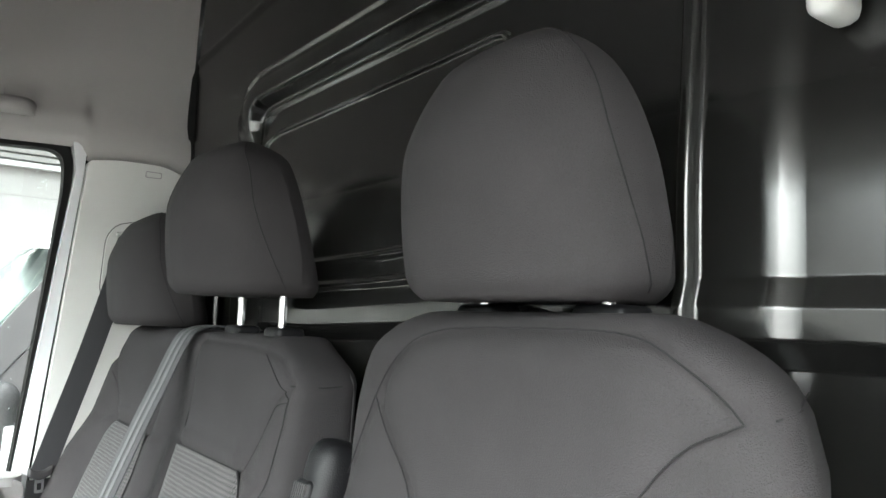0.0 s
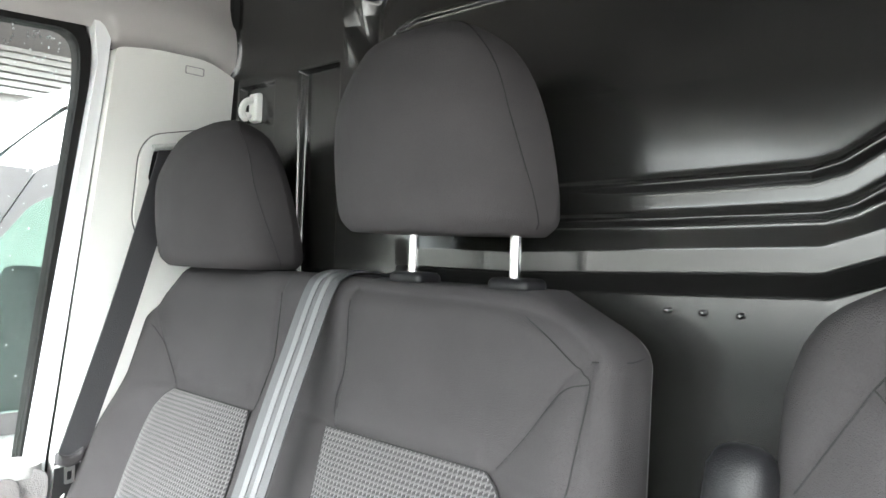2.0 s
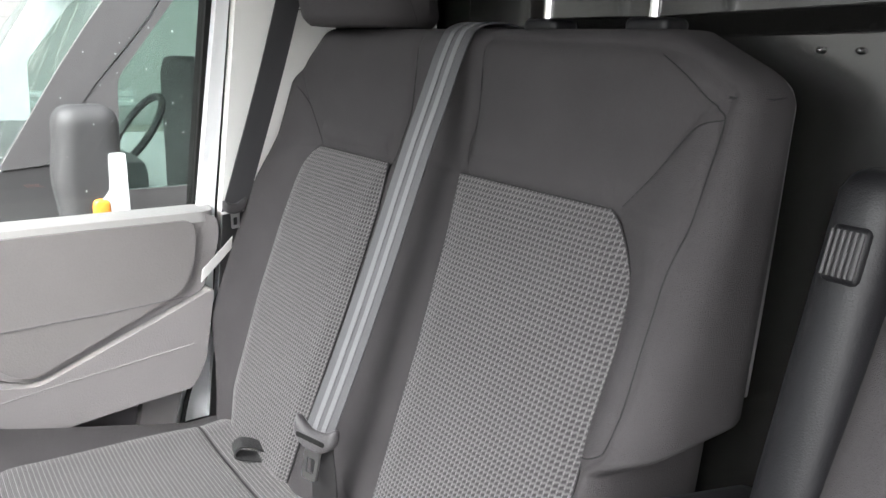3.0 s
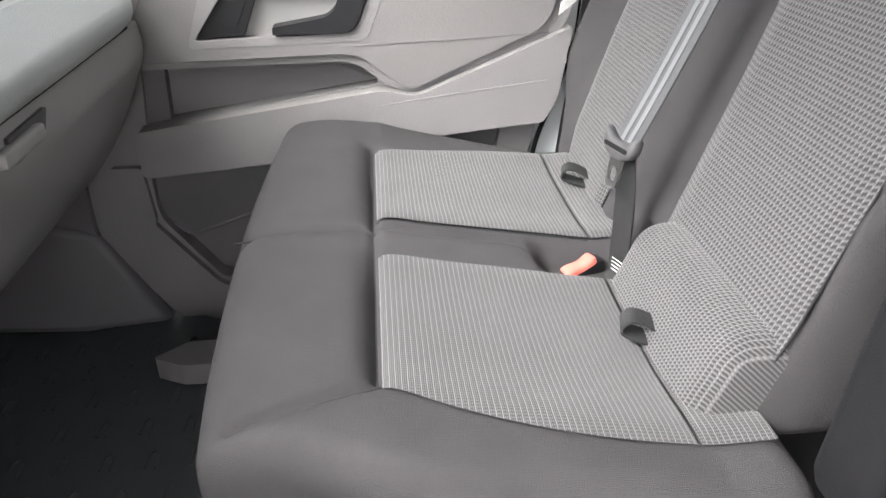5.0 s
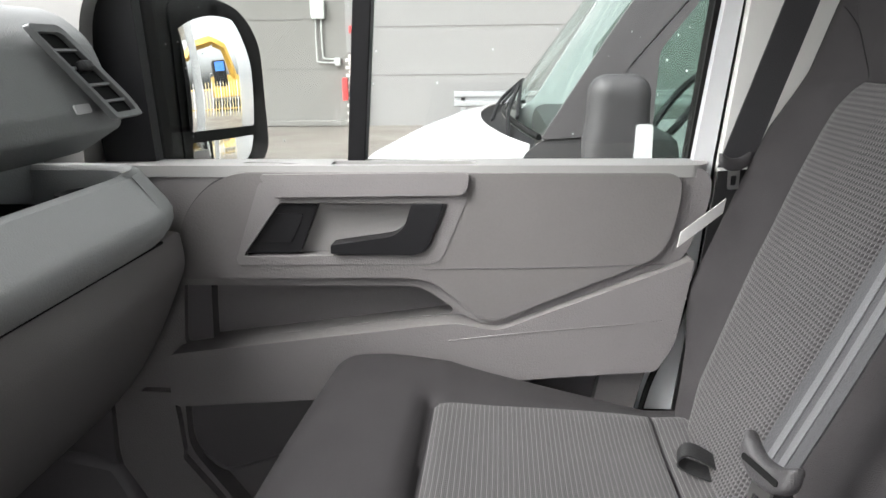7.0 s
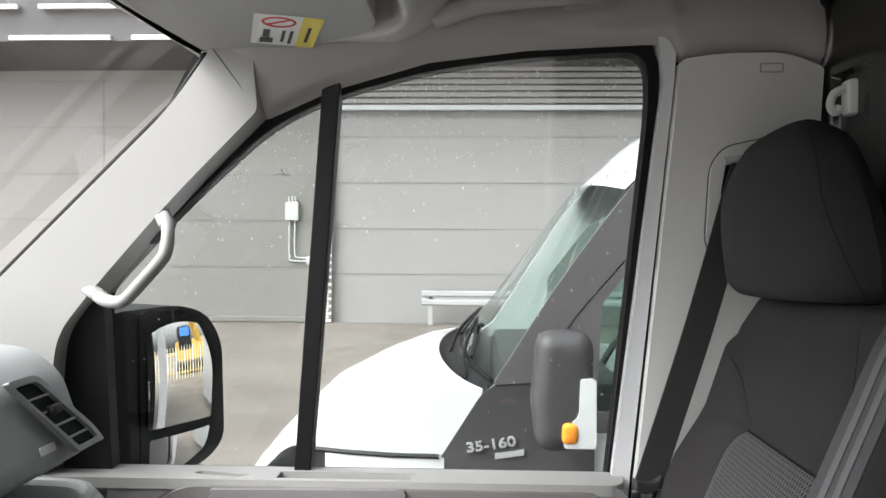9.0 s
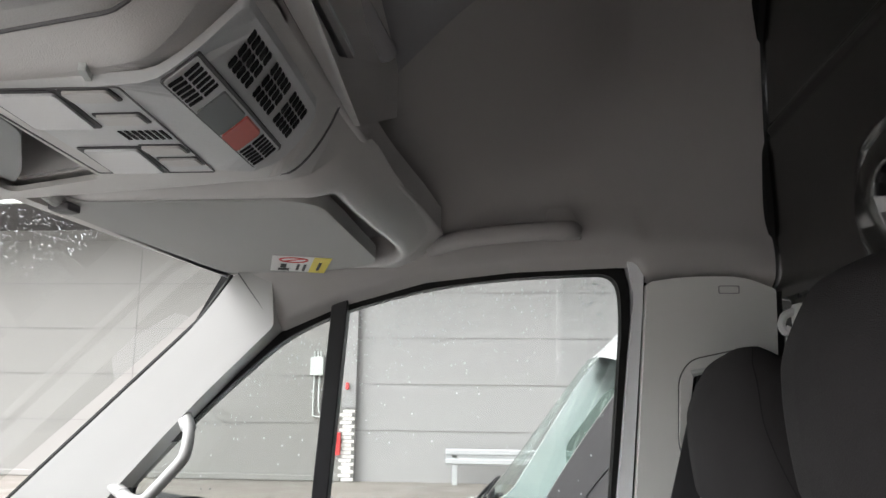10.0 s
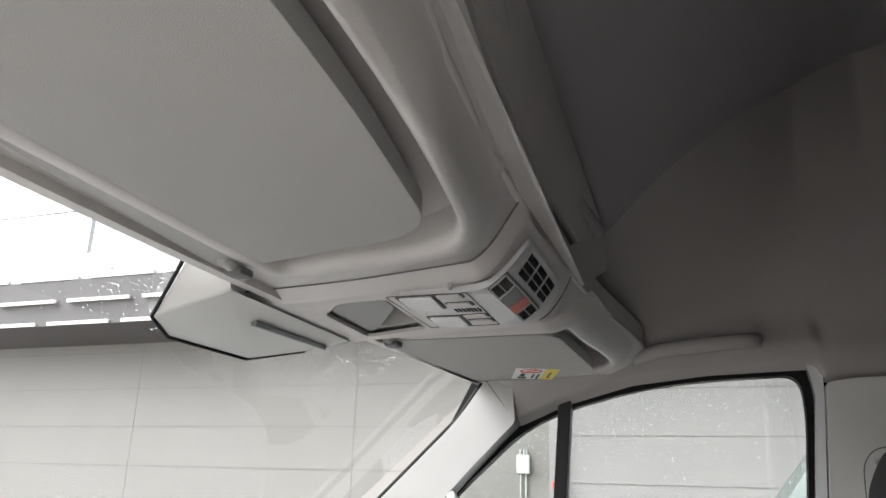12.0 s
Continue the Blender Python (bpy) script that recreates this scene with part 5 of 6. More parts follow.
part("upper_pad", prof([(-1.74, 0.80), (-1.72, 0.90), (-1.38, 0.985), (-1.23, 0.975), (-1.183, 0.935), (-1.150, 0.842), (-1.152, 0.818), (-1.22, 0.778), (-1.34, 0.768)], -0.10, 1.630, [0.01, 0.03, 0.1, 0.05, 0.02, 0.008, 0.008, 0.02, 0.01]), M_DASH, dash, bevel=0.012, seg=3)
part("tray_floor", prof([(-1.40, 0.64), (-1.40, 0.690), (-1.15, 0.690), (-1.15, 0.64)], -0.10, 1.70, 0.004), M_DASH, dash)
part("tray_back", prof([(-1.40, 0.66), (-1.40, 0.81), (-1.33, 0.81), (-1.33, 0.66)], -0.10, 1.72, 0.004), M_DASH, dash)
RIM_LINE = smooth_path([(-1.110, -0.10, 0), (-1.110, 0.80, 0), (-1.110, 1.50, 0), (-1.117, 1.60, 0), (-1.138, 1.665, 0), (-1.178, 1.704, 0), (-1.235, 1.716, 0), (-1.32, 1.717, 0), (-1.42, 1.717, 0)], 6)
RIM_SECTION = ((-0.032, 0.655), (-0.032, 0.748), (-0.029, 0.754), (-0.022, 0.756), (-0.012, 0.752), (0.022, 0.706), (0.028, 0.694), (0.028, 0.680), (0.022, 0.668), (0.008, 0.655))
rings = []
for i, p in enumerate(RIM_LINE):
    d = (RIM_LINE[min(i + 1, len(RIM_LINE) - 1)] - RIM_LINE[max(i - 1, 0)]).normalized()
    rings.append([(p.x + o * d.y, p.y - o * d.x, z) for o, z in RIM_SECTION])
part("shelf_rim", loft(rings), M_RIM, dash, "grey rim of the dashboard tray", angle=30)
part("tray_lining", loft([[(p.x - 0.0335 * d.y, p.y + 0.0335 * d.x, 0.69), (p.x - 0.0335 * d.y, p.y + 0.0335 * d.x, 0.7475), (p.x - 0.036 * d.y, p.y + 0.036 * d.x, 0.7475), (p.x - 0.036 * d.y, p.y + 0.036 * d.x, 0.69)]
     for p, d in ((q, (RIM_LINE[min(i + 1, len(RIM_LINE) - 1)] - RIM_LINE[max(i - 1, 0)]).normalized()) for i, q in enumerate(RIM_LINE))]), M_DASH, dash)
part("cup_ring", tube([(-1.205 + 0.040 * math.cos(a), 1.615 + 0.040 * math.sin(a), 0.722) for a in np.linspace(0, 2 * math.pi, 25)[:-1]], 0.006, 6, closed=True), M_BLACK, dash)
part("tray_divider", box(-1.36, -1.165, 1.545, 1.555, 0.70, 0.722), M_BLACK, dash, bevel=0.002)
glove = part("glovebox", prof([(-1.15, 0.655), (-1.112, 0.650), (-1.105, 0.60), (-1.18, 0.44), (-1.30, 0.30), (-1.50, 0.28), (-1.50, 0.655)], 0.70, 1.690, [0.005, 0.005, 0.05, 0.1, 0.1, 0.01, 0.01]), M_LOWER, dash, bevel=0.015, seg=3)
part("glovebox_gap", tube([(-1.108, 0.75, 0.652), (-1.108, 1.62, 0.652)], 0.0025, 5), M_RUBBER, glove)
part("handle_recess", plate(rounded([(1.13, 0.634), (1.245, 0.636), (1.222, 0.606), (1.13, 0.602)], 0.006), "x", -1.112, -1.1045), M_CHAR, glove)
part("handle", pillow(-1.112, -1.096, 1.10, 1.212, 0.607, 0.628, 0.006, 4, 10, 5), M_LOWER, glove, "lever handle")
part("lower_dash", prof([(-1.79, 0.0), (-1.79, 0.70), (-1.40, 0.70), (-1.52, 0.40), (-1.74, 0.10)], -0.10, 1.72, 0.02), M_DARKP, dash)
# Charcoal on the kick trim puts the footwell's falling light into the colour.
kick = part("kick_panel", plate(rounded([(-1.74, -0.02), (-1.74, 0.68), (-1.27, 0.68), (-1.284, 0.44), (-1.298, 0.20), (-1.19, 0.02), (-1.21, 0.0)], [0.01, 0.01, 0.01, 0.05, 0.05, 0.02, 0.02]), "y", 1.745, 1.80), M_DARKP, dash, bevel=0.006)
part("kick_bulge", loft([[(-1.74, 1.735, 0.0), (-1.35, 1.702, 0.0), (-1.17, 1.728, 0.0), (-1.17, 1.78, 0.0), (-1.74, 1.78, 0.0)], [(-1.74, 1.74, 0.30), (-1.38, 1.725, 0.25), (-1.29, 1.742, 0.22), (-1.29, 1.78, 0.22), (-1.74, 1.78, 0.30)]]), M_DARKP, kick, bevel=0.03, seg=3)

# air vent at the end of the dash
VN = Matrix.Translation((-1.157, 1.558, 0.890)) @ Matrix.Rotation(radians(-20), 4, "Y")
V_OUT = [(-0.084, 0.062), (-0.018, 0.062), (0.078, -0.040), (0.090, -0.064), (0.018, -0.064)]
V_IN = [(-0.072, 0.052), (-0.022, 0.052), (0.066, -0.040), (0.076, -0.056), (0.022, -0.056)]
vent = part("air_vent", moved(plate(rounded(V_OUT, [0.008, 0.014, 0.02, 0.006, 0.006]), "x", 0.0, 0.009, [rounded(V_IN, [0.005, 0.010, 0.016, 0.004, 0.004])]), VN), M_SLATE, dash, "grey framed air vent", bevel=0.002)
part("vent_back", moved(plate(rounded(grown(V_IN, 0.002), 0.006), "x", -0.002, 0.002), VN), M_RUBBER, vent)
for i in range(4):
    v = 0.030 - 0.023 * i
    k = (0.052 - v) / 0.108
    part("vent_slat", moved(box(0.001, 0.0075, -0.072 + 0.094 * k, min(0.070, -0.022 + 0.098 * k), v - 0.0016, v + 0.0016), VN), M_DASH, vent)
part("vent_knob", moved(pillow(0.005, 0.018, -0.022, 0.004, 0.000, 0.014, 0.004, 4, 6, 4), VN), M_BLACK, vent)
part("airbag_plate", moved(plate(rounded([(-0.018, -0.006), (0.018, -0.006), (0.018, 0.006), (-0.018, 0.006)], 0.003), "x", 0.0, 0.002), Matrix.Translation((-1.1505, 1.533, 0.848)) @ Matrix.Rotation(radians(-19), 4, "Y")), M_SILVERP, dash, "small embossed plate")


# ---- overhead console ----
con = thing("overhead_console", "grey roof console with reading lamps, vents and a tray", "roof console", at=(-0.85, 0.92, 1.44))
CON = dense(rounded([(-0.660, 0.772), (-0.660, 0.990), (-0.674, 1.028), (-0.705, 1.038), (-0.80, 1.066), (-0.99, 1.106), (-1.085, 1.125), (-1.085, 0.855), (-0.887, 0.832), (-0.764, 0.800), (-0.70, 0.784)], [0.02, 0.02, 0.03, 0.03, 0.1, 0.1, 0.02, 0.02, 0.1, 0.1, 0.1]))
body = part("housing", bent(plate(CON, "z", 1.4245, 1.4300, [TRAY])), M_OVER, con)
wall = rim(CON, ((0.0, 1.4245), (0.005, 1.4252), (0.010, 1.4275), (0.018, 1.432), (0.036, 1.4395)))
for q in wall.verts:
    q.co.x = min(q.co.x, rear_x(q.co.y) + 0.002)
    q.co = rise(q.co)
part("shoulder", wall, M_OVER, con, angle=80)
seam = tube([rise(Vector((min(u, rear_x(v) + 0.001), v, 1.4382))) for u, v in grown(CON, 0.0345)], 0.0016, 5, closed=True)
part("module_gap", seam, M_DARKP, con)
part("lamp_panel", bent(plate(dense(rounded([(-0.667, 0.812), (-0.665, 1.004), (-0.692, 1.010), (-0.754, 0.988), (-0.845, 1.002), (-0.838, 0.816), (-0.748, 0.806), (-0.70, 0.800)], [0.01, 0.012, 0.02, 0.02, 0.01, 0.01, 0.02, 0.02]), 0.012), "z", 1.4165, 1.4255)), M_SILVERP, con, "silver grey lamp and switch panel", bevel=0.003)


def quad(cx, cy, dx, dy, slant=0.0, r=0.003):
    """A small panel, dx long fore and aft, dy across."""
    return rounded([(cx - dx / 2 + slant, cy - dy / 2), (cx + dx / 2 + slant, cy - dy / 2), (cx + dx / 2 - slant, cy + dy / 2), (cx - dx / 2 - slant, cy + dy / 2)], r)


part("cluster_gap", bent(plate(grown(quad(-0.801, 0.902, 0.104, 0.186, 0.004), 0.0012), "z", 1.4160, 1.4168, [quad(-0.801, 0.902, 0.104, 0.186, 0.004)])), M_DARKP, con)
for y in (0.845, 0.958):
    part("lens_frame", bent(plate(quad(-0.815, y, 0.052, 0.070, 0.003), "z", 1.4155, 1.4168)), M_CHAR, con)
    part("lamp_lens", bent(plate(quad(-0.815, y, 0.044, 0.062, 0.003), "z", 1.4135, 1.4160)), M_LENS, con, "frosted reading lamp lens", bevel=0.001)
for y in (0.820, 0.862, 0.930, 0.962):
    part("switch_gap", bent(plate(quad(-0.769, y, 0.035, 0.021), "z", 1.4158, 1.4168)), M_CHAR, con)
    part("switch", bent(plate(quad(-0.769, y, 0.031, 0.017), "z", 1.4138, 1.4162)), M_OVER, con, bevel=0.001)
for i in range(7):
    x = -0.786 + 0.0052 * i
    part("vent_slot", bent(plate([(x, 0.888), (x + 0.0028, 0.888), (x + 0.0025, 0.907), (x - 0.0003, 0.907)], "z", 1.4158, 1.4168)), M_RUBBER, con, smooth=False)
part("call_frame", bent(plate(quad(-0.7045, 0.897, 0.024, 0.184), "z", 1.4152, 1.4168)), M_DARKP, con)
part("call_plate", bent(plate(quad(-0.7045, 0.897, 0.021, 0.181), "z", 1.4146, 1.4160)), M_SILVERP, con)
part("call_switch", bent(plate(quad(-0.7045, 0.880, 0.019, 0.046), "z", 1.4128, 1.4150)), M_SLATE, con, bevel=0.001)
part("call_button", bent(plate(quad(-0.7045, 0.922, 0.019, 0.034), "z", 1.4124, 1.4150)), M_RED, con, "red emergency button", bevel=0.001)
for y0, n in ((0.811, 6), (0.945, 6)):
    for i in range(n):
        for j in range(2):
            part("vent_slot", bent(plate(quad(-0.7095 + 0.010 * j, y0 + 0.0065 * i + 0.0022, 0.0085, 0.0036, 0.0, 0.0004), "z", 1.4138, 1.4148)), M_RUBBER, con, smooth=False)
for i in range(17):
    for j in range(3):
        if i in (5, 11):
            continue
        part("vent_slot", bent(plate(quad(-0.6845 + 0.0062 * j, 0.842 + 0.0086 * i, 0.0048, 0.0050, 0.0, 0.0004), "z", 1.4146, 1.4168)), M_RUBBER, con, smooth=False)
part("shoulder_notch", bent(plate([(-0.762, 0.792), (-0.757, 0.792), (-0.764, 0.816), (-0.768, 0.816)], "z", 1.4205, 1.4300)), M_LIGHT, con)
P1, P2, P3, P4, P5 = (screen(u, v) + Vector((0.010, 0, -0.004)) for u, v in ((-0.015, 0.435), (0.072, 0.456), (0.092, 0.486), (0.092, 0.585), (0.050, 0.645)))
B1, B2, B3, B4 = Vector((-1.035, 0.74, 1.453)), Vector((-1.033, 0.745, 1.421)), Vector((-1.040, 1.10, 1.421)), Vector((-1.05, 1.14, 1.45))
cover = bmesh.new()
cv = [cover.verts.new(p) for p in (P1, P2, P3, P4, P5, B1, B2, B3, B4)]
for f in ((0, 1, 6, 5), (1, 2, 6), (2, 3, 7, 6), (3, 4, 7), (4, 8, 7), (0, 5, 8, 4, 3, 2, 1)):
    cover.faces.new([cv[i] for i in f])
sens = part("sensor_cover", cover, M_PILLAR, con, "pale wedge cover against the windscreen", bevel=0.004, seg=3, angle=25)
part("cover_edge", tube([P1, P2, P3, P4, P5], 0.0028, 6), M_RUBBER, sens)
part("cover_slot", tube([P3.lerp(B2, 0.70) + Vector((0, 0.10, -0.003)), P4.lerp(B3, 0.74) + Vector((0, 0, -0.002))], 0.005, 6), M_SLATE, sens)

# warning sticker on the visor
st = part("warning_sticker", moved(plate([(-0.05, -0.030), (0.05, -0.030), (0.05, 0.030), (-0.05, 0.030)], "z", -0.0006, 0.0), pose(-0.825, 1.555, 1.4275, 0, 0, -72) @ Matrix.Diagonal((1.5, 1.5, 1, 1))), M_PAPER, vis1, "white and yellow warning sticker")
SM = pose(-0.825, 1.555, 1.4268, 0, 0, -72) @ Matrix.Diagonal((-1.5, 1.5, 1, 1))
part("yellow_band", moved(plate([(-0.05, 0.012), (0.05, 0.012), (0.05, 0.030), (-0.05, 0.030)], "z", -0.0006, 0.0), SM), M_YLABEL, st)
part("ban_ring", moved(tube([(-0.03 + 0.014 * math.cos(a), -0.008 + 0.014 * math.sin(a), 0) for a in np.linspace(0, 2 * math.pi, 21)[:-1]], 0.0014, 5, closed=True), SM), M_REDINK, st)
part("ban_bar", moved(plate([(-0.041, 0.001), (-0.039, 0.003), (-0.019, -0.017), (-0.021, -0.019)], "z", -0.0008, 0.0), SM), M_REDINK, st)
for r in ((-0.005, 0.04, 0.004, 0.007), (-0.005, 0.035, -0.003, 0.0), (-0.005, 0.02, -0.020, -0.014), (0.025, 0.04, -0.022, -0.010), (-0.02, 0.03, 0.019, 0.022)):
    part("print_line", moved(plate([(r[0], r[2]), (r[1], r[2]), (r[1], r[3]), (r[0], r[3])], "z", -0.0012, -0.0006), SM), M_INK, st, smooth=False)

# ---- outside ----
G = -0.55
ground = part("ground", box(-400, 400, -400, 400, G - 0.2, G), M_GROUND, tags=dict(label="wet grey concrete yard", category="ground", kind="structure"))

hall = thing("warehouse", "grey panelled warehouse front with a sectional door", "building", at=(0, 15.5, G))
part("front_wall", plate([(-40, G), (-3.30, G), (-3.30, 3.64), (14, 3.64), (14, 4.6), (-40, 4.6)], "y", 15.30, 15.60), M_WALL, hall)
part("side_wall", box(14, 14.4, 15.3, 30, G, 4.6), M_WALL, hall)
can = part("canopy", plate([(15.30, 4.45), (14.2, 4.75), (14.1, 5.9), (15.30, 7.05)], "x", -40, 14), M_DARKP, hall, "dark eaves with pale strips")
for row, (y, z) in enumerate(((14.17, 4.80), (14.09, 5.35), (14.12, 5.95))):
    for i in range(22):
        x = -39 + 2.3 * i + 0.6 * row
        part("pale_strip", box(x, x + 1.9, y - 0.05, y + 0.02, z - 0.04, z + 0.04), M_WHITE, can, smooth=False)
for i in range(12):
    part("roof_post", box(-38 + 4.3 * i, -37.85 + 4.3 * i, 15.3, 15.45, 6.9, 8.4), M_GALV, hall, smooth=False)
part("roof_rail", box(-40, 14, 15.3, 15.4, 8.35, 8.45), M_GALV, hall, smooth=False)
part("plinth", box(-40, -3.55, 15.22, 15.30, G, G + 0.12), M_WALL, hall, bevel=0.02)
for i in range(5):
    z = 0.55 + 0.92 * i
    part("panel_joint", box(-40, -3.31, 15.292, 15.302, z - 0.007, z + 0.007), M_JOINT, hall, smooth=False)
for x in (-7.9, -13.9, -19.9, -25.9):
    part("panel_joint", box(x - 0.007, x + 0.007, 15.293, 15.303, G, 4.5), M_JOINT, hall, smooth=False)
gate = part("sectional_door", box(-3.30, 14, 15.36, 15.42, G, 3.64), M_DOORP, hall, "light grey sectional door")
for i, z in enumerate((0.417, 1.315, 2.225, 3.135)):
    part("door_joint", box(-3.30, 14, 15.352, 15.362, z - 0.007, z + 0.007), M_JOINT, gate, smooth=False)
part("lintel_rail", box(-3.2, 14, 15.18, 15.30, 3.64, 3.74), M_GALV, hall, bevel=0.01)
for i in range(7):
    part("cladding_slat", box(-3.56, 14, 15.20, 15.30, 3.775 + 0.125 * i, 3.868 + 0.125 * i), M_DOORP, hall, bevel=0.012)
part("door_jamb", box(-3.56, -3.28, 15.24, 15.32, 0.85, 3.74), M_DOORP, hall, bevel=0.01)
pier = part("brick_pier", box(-3.53, -3.29, 15.235, 15.31, G, 0.85), M_JOINT, hall, "white brick pier beside the door")
me = bpy.data.meshes.new("brick")
bb = box(-0.058, 0.058, -0.012, 0.012, -0.030, 0.030)
bb.to_mesh(me)
bb.free()
me.materials.append(M_BRICK)
for r in range(19):
    for c in range(3):
        x = -3.53 + 0.06 + 0.12 * c - (0.06 if r % 2 else 0.0)
        if x > -3.31 or x < -3.56:
            continue
        b = new("brick", me)
        b.parent = pier
        b.location = (x, 15.228, G + 0.045 + 0.0715 * r)
part("signal_lamp", pillow(-3.49, -3.42, 15.18, 15.24, 1.20, 1.34, 0.02, 4, 4, 6), M_REDLAMP, hall, "small red signal lamp")
part("red_box", pillow(-3.66, -3.55, 15.14, 15.24, -0.05, 0.38, 0.02, 4, 4, 6), M_REDLAMP, hall, "red fire extinguisher box")

eb = thing("junction_box", "grey electric box with conduits on the warehouse wall", "electric box", at=(-4.08, 15.28, 1.65))
part("box", pillow(-4.22, -3.95, 15.20, 15.30, 1.47, 1.84, 0.02, 5, 4, 6), M_LIGHT, eb)
for x in (-4.15, -4.08, -4.02):
    part("conduit", tube([(x, 15.26, 1.84), (x, 15.26, 1.95)], 0.018, 8), M_LIGHT, eb)
part("conduit", tube(smooth_path([(-4.14, 15.26, 1.47), (-4.14, 15.26, 0.80), (-4.10, 15.26, 0.68), (-3.75, 15.26, 0.66)], 5), 0.016, 8), M_LIGHT, eb)
part("conduit", tube(smooth_path([(-4.03, 15.26, 1.47), (-4.03, 15.26, 0.86), (-3.98, 15.26, 0.74), (-3.75, 15.26, 0.73)], 5), 0.016, 8), M_LIGHT, eb)
part("socket_box", pillow(-3.80, -3.68, 15.2, 15.3, 0.60, 0.76, 0.02, 4, 4, 4), M_LIGHT, eb)

gr = thing("guard_rail", "galvanised guard rail in front of the door", "guard rail", at=(0, 15.0, G))
W = [(0.0, 0.12), (0.05, 0.10), (0.05, 0.045), (0.0, 0.02), (0.0, -0.02), (0.05, -0.045), (0.05, -0.10), (0.0, -0.12)]
rail_ring = [[(x, 15.0 - d, -0.025 + 1.2 * h) for d, h in W] + [(x, 15.012 - d, -0.025 + 1.2 * h) for d, h in W[::-1]] for x in (-1.49, 3.0)]
part("beam", loft(rail_ring), M_GALV, gr, angle=20)
for x in (-1.32, 1.0):
    part("post", box(x - 0.05, x + 0.05, 15.0, 15.1, G, 0.10), M_GALV, gr, bevel=0.01)

# the white van parked beside
van = thing("parked_van", "white panel van with dark plastic fender parked alongside", "van", at=(0.8, 4.3, G))
VY0, VY1 = 3.32, 5.25
VM = (VY0 + VY1) / 2


def crown(v):
    return 1 - (2 * v - 1) ** 2


def bonnet(u, v):
    """From nose to cowl and from side to side, domed, with a rear edge that swings forward at mid-width."""
    end = -0.517 - 0.20 * crown(v) ** 0.6
    x = -1.50 + (end + 1.50) * u
    z = interp(x, (-1.52, -1.47, -1.30, -1.05, -0.82, -0.64, -0.50), (0.05, 0.20, 0.37, 0.495, 0.580, 0.615, 0.625)) - 0.045 * (1 - crown(v) ** 0.5) + 0.012 * crown(v)
    half = 0.965 - 0.20 * max(0.0, (-0.75 - x) / 0.75) ** 1.6
    return (x, VM + (2 * v - 1) * half, z)


bon = part("bonnet", surf(bonnet, 30, 30), M_PAINT, van, "white bonnet with rain drops", angle=60)
part("bonnet_side", surf(lambda u, v: Vector(bonnet(u, 0.0)) * (1 - v) + v * Vector((min(bonnet(u, 0.0)[0], -0.517 - 0.155 * v), bonnet(u, 0.0)[1] - 0.004, min(0.33, bonnet(u, 0.0)[2] - 0.02))), 24, 6), M_PAINT, bon)
part("bonnet_gap", tube([(x, bonnet((x + 1.50) / 0.98, 0.0)[1] - 0.008, 0.325) for x in (-1.2, -1.0, -0.85, -0.68)], 0.010, 6), M_BLACK, bon)
part("wing", surf(lambda u, v: (-1.12 + 0.46 * u, bonnet(min(1.0, 0.39 + 0.47 * u), 0.0)[1] - 0.006, 0.32 - 0.65 * v), 10, 4), M_PAINT, van)
part("front_bumper", pillow(-1.60, -1.30, VY0 + 0.25, VY1 - 0.25, -0.38, 0.10, 0.12, 8, 10, 8), M_DASH, van)
rngv = random.Random(5)
vd = []
for _ in range(260):
    u, v = rngv.uniform(0.3, 0.97), rngv.uniform(0.05, 0.6)
    r = rngv.uniform(0.003, 0.008)
    vd.append(Matrix.Translation(bonnet(u, v)) @ Matrix.Diagonal((r, r, r * 0.5, 1)))
part("rain_drops", beads(vd), M_DROP, bon, tags=dict(kind="stuff"))


def van_screen(u, v):
    b = crown(v)
    return (-0.487 + 0.515 * u - 0.13 * b * (1 - 0.55 * u), VM + (2 * v - 1) * (0.93 - 0.09 * u), 0.589 + 0.745 * u + 0.03 * b * u + 0.03 * b)


def cowl(u, v):
    a, b = Vector(bonnet(1.0, v)), Vector(van_screen(0.0, 0.02 + 0.96 * v))
    p = a.lerp(b, u)
    return (p.x, p.y, p.z - 0.035 * math.sin(math.pi * u) - 0.006)


part("cowl", surf(cowl, 8, 24), M_BLACK, van, "black plastic cowl below the windscreen")
part("windscreen", surf(van_screen, 14, 24), M_GLASS_G, van, "green tinted windscreen")
part("screen_edge", tube([Vector(van_screen(0.01, v)) + Vector((0.004, 0, 0)) for v in np.linspace(0.01, 0.99, 20)], 0.012, 6), M_RUBBER, van)
SIDE = rounded([(-0.66, -0.30), (-0.66, 0.32), (-0.50, 0.565), (-0.42, 0.62), (0.035, 1.335), (0.30, 1.60), (0.90, 1.90), (4.6, 1.95), (4.6, -0.30)], [0.02, 0.05, 0.03, 0.05, 0.2, 0.3, 0.2, 0.1, 0.05])
SIDE_WIN = rounded([(-0.10, 0.49), (-0.085, 0.90), (0.16, 1.22), (0.42, 1.36), (1.02, 1.36), (1.02, 0.49)], 0.03)
for y0 in (VY0 + 0.01, VY1 - 0.06):
    part("cab_side", plate(SIDE, "y", y0, y0 + 0.05, [SIDE_WIN]), M_PAINT, van, bevel=0.01)


def cab_roof(u, v):
    p = Vector(van_screen(1.0, v))
    q = Vector((interp(u, (0, 0.35, 0.7, 1), (0.02, 0.30, 0.90, 4.6)), VM + (2 * v - 1) * 0.93, interp(u, (0, 0.35, 0.7, 1), (1.335, 1.61, 1.91, 1.95)) + 0.06 * crown(v) ** 0.5))
    return p.lerp(q, min(1.0, u / 0.25))


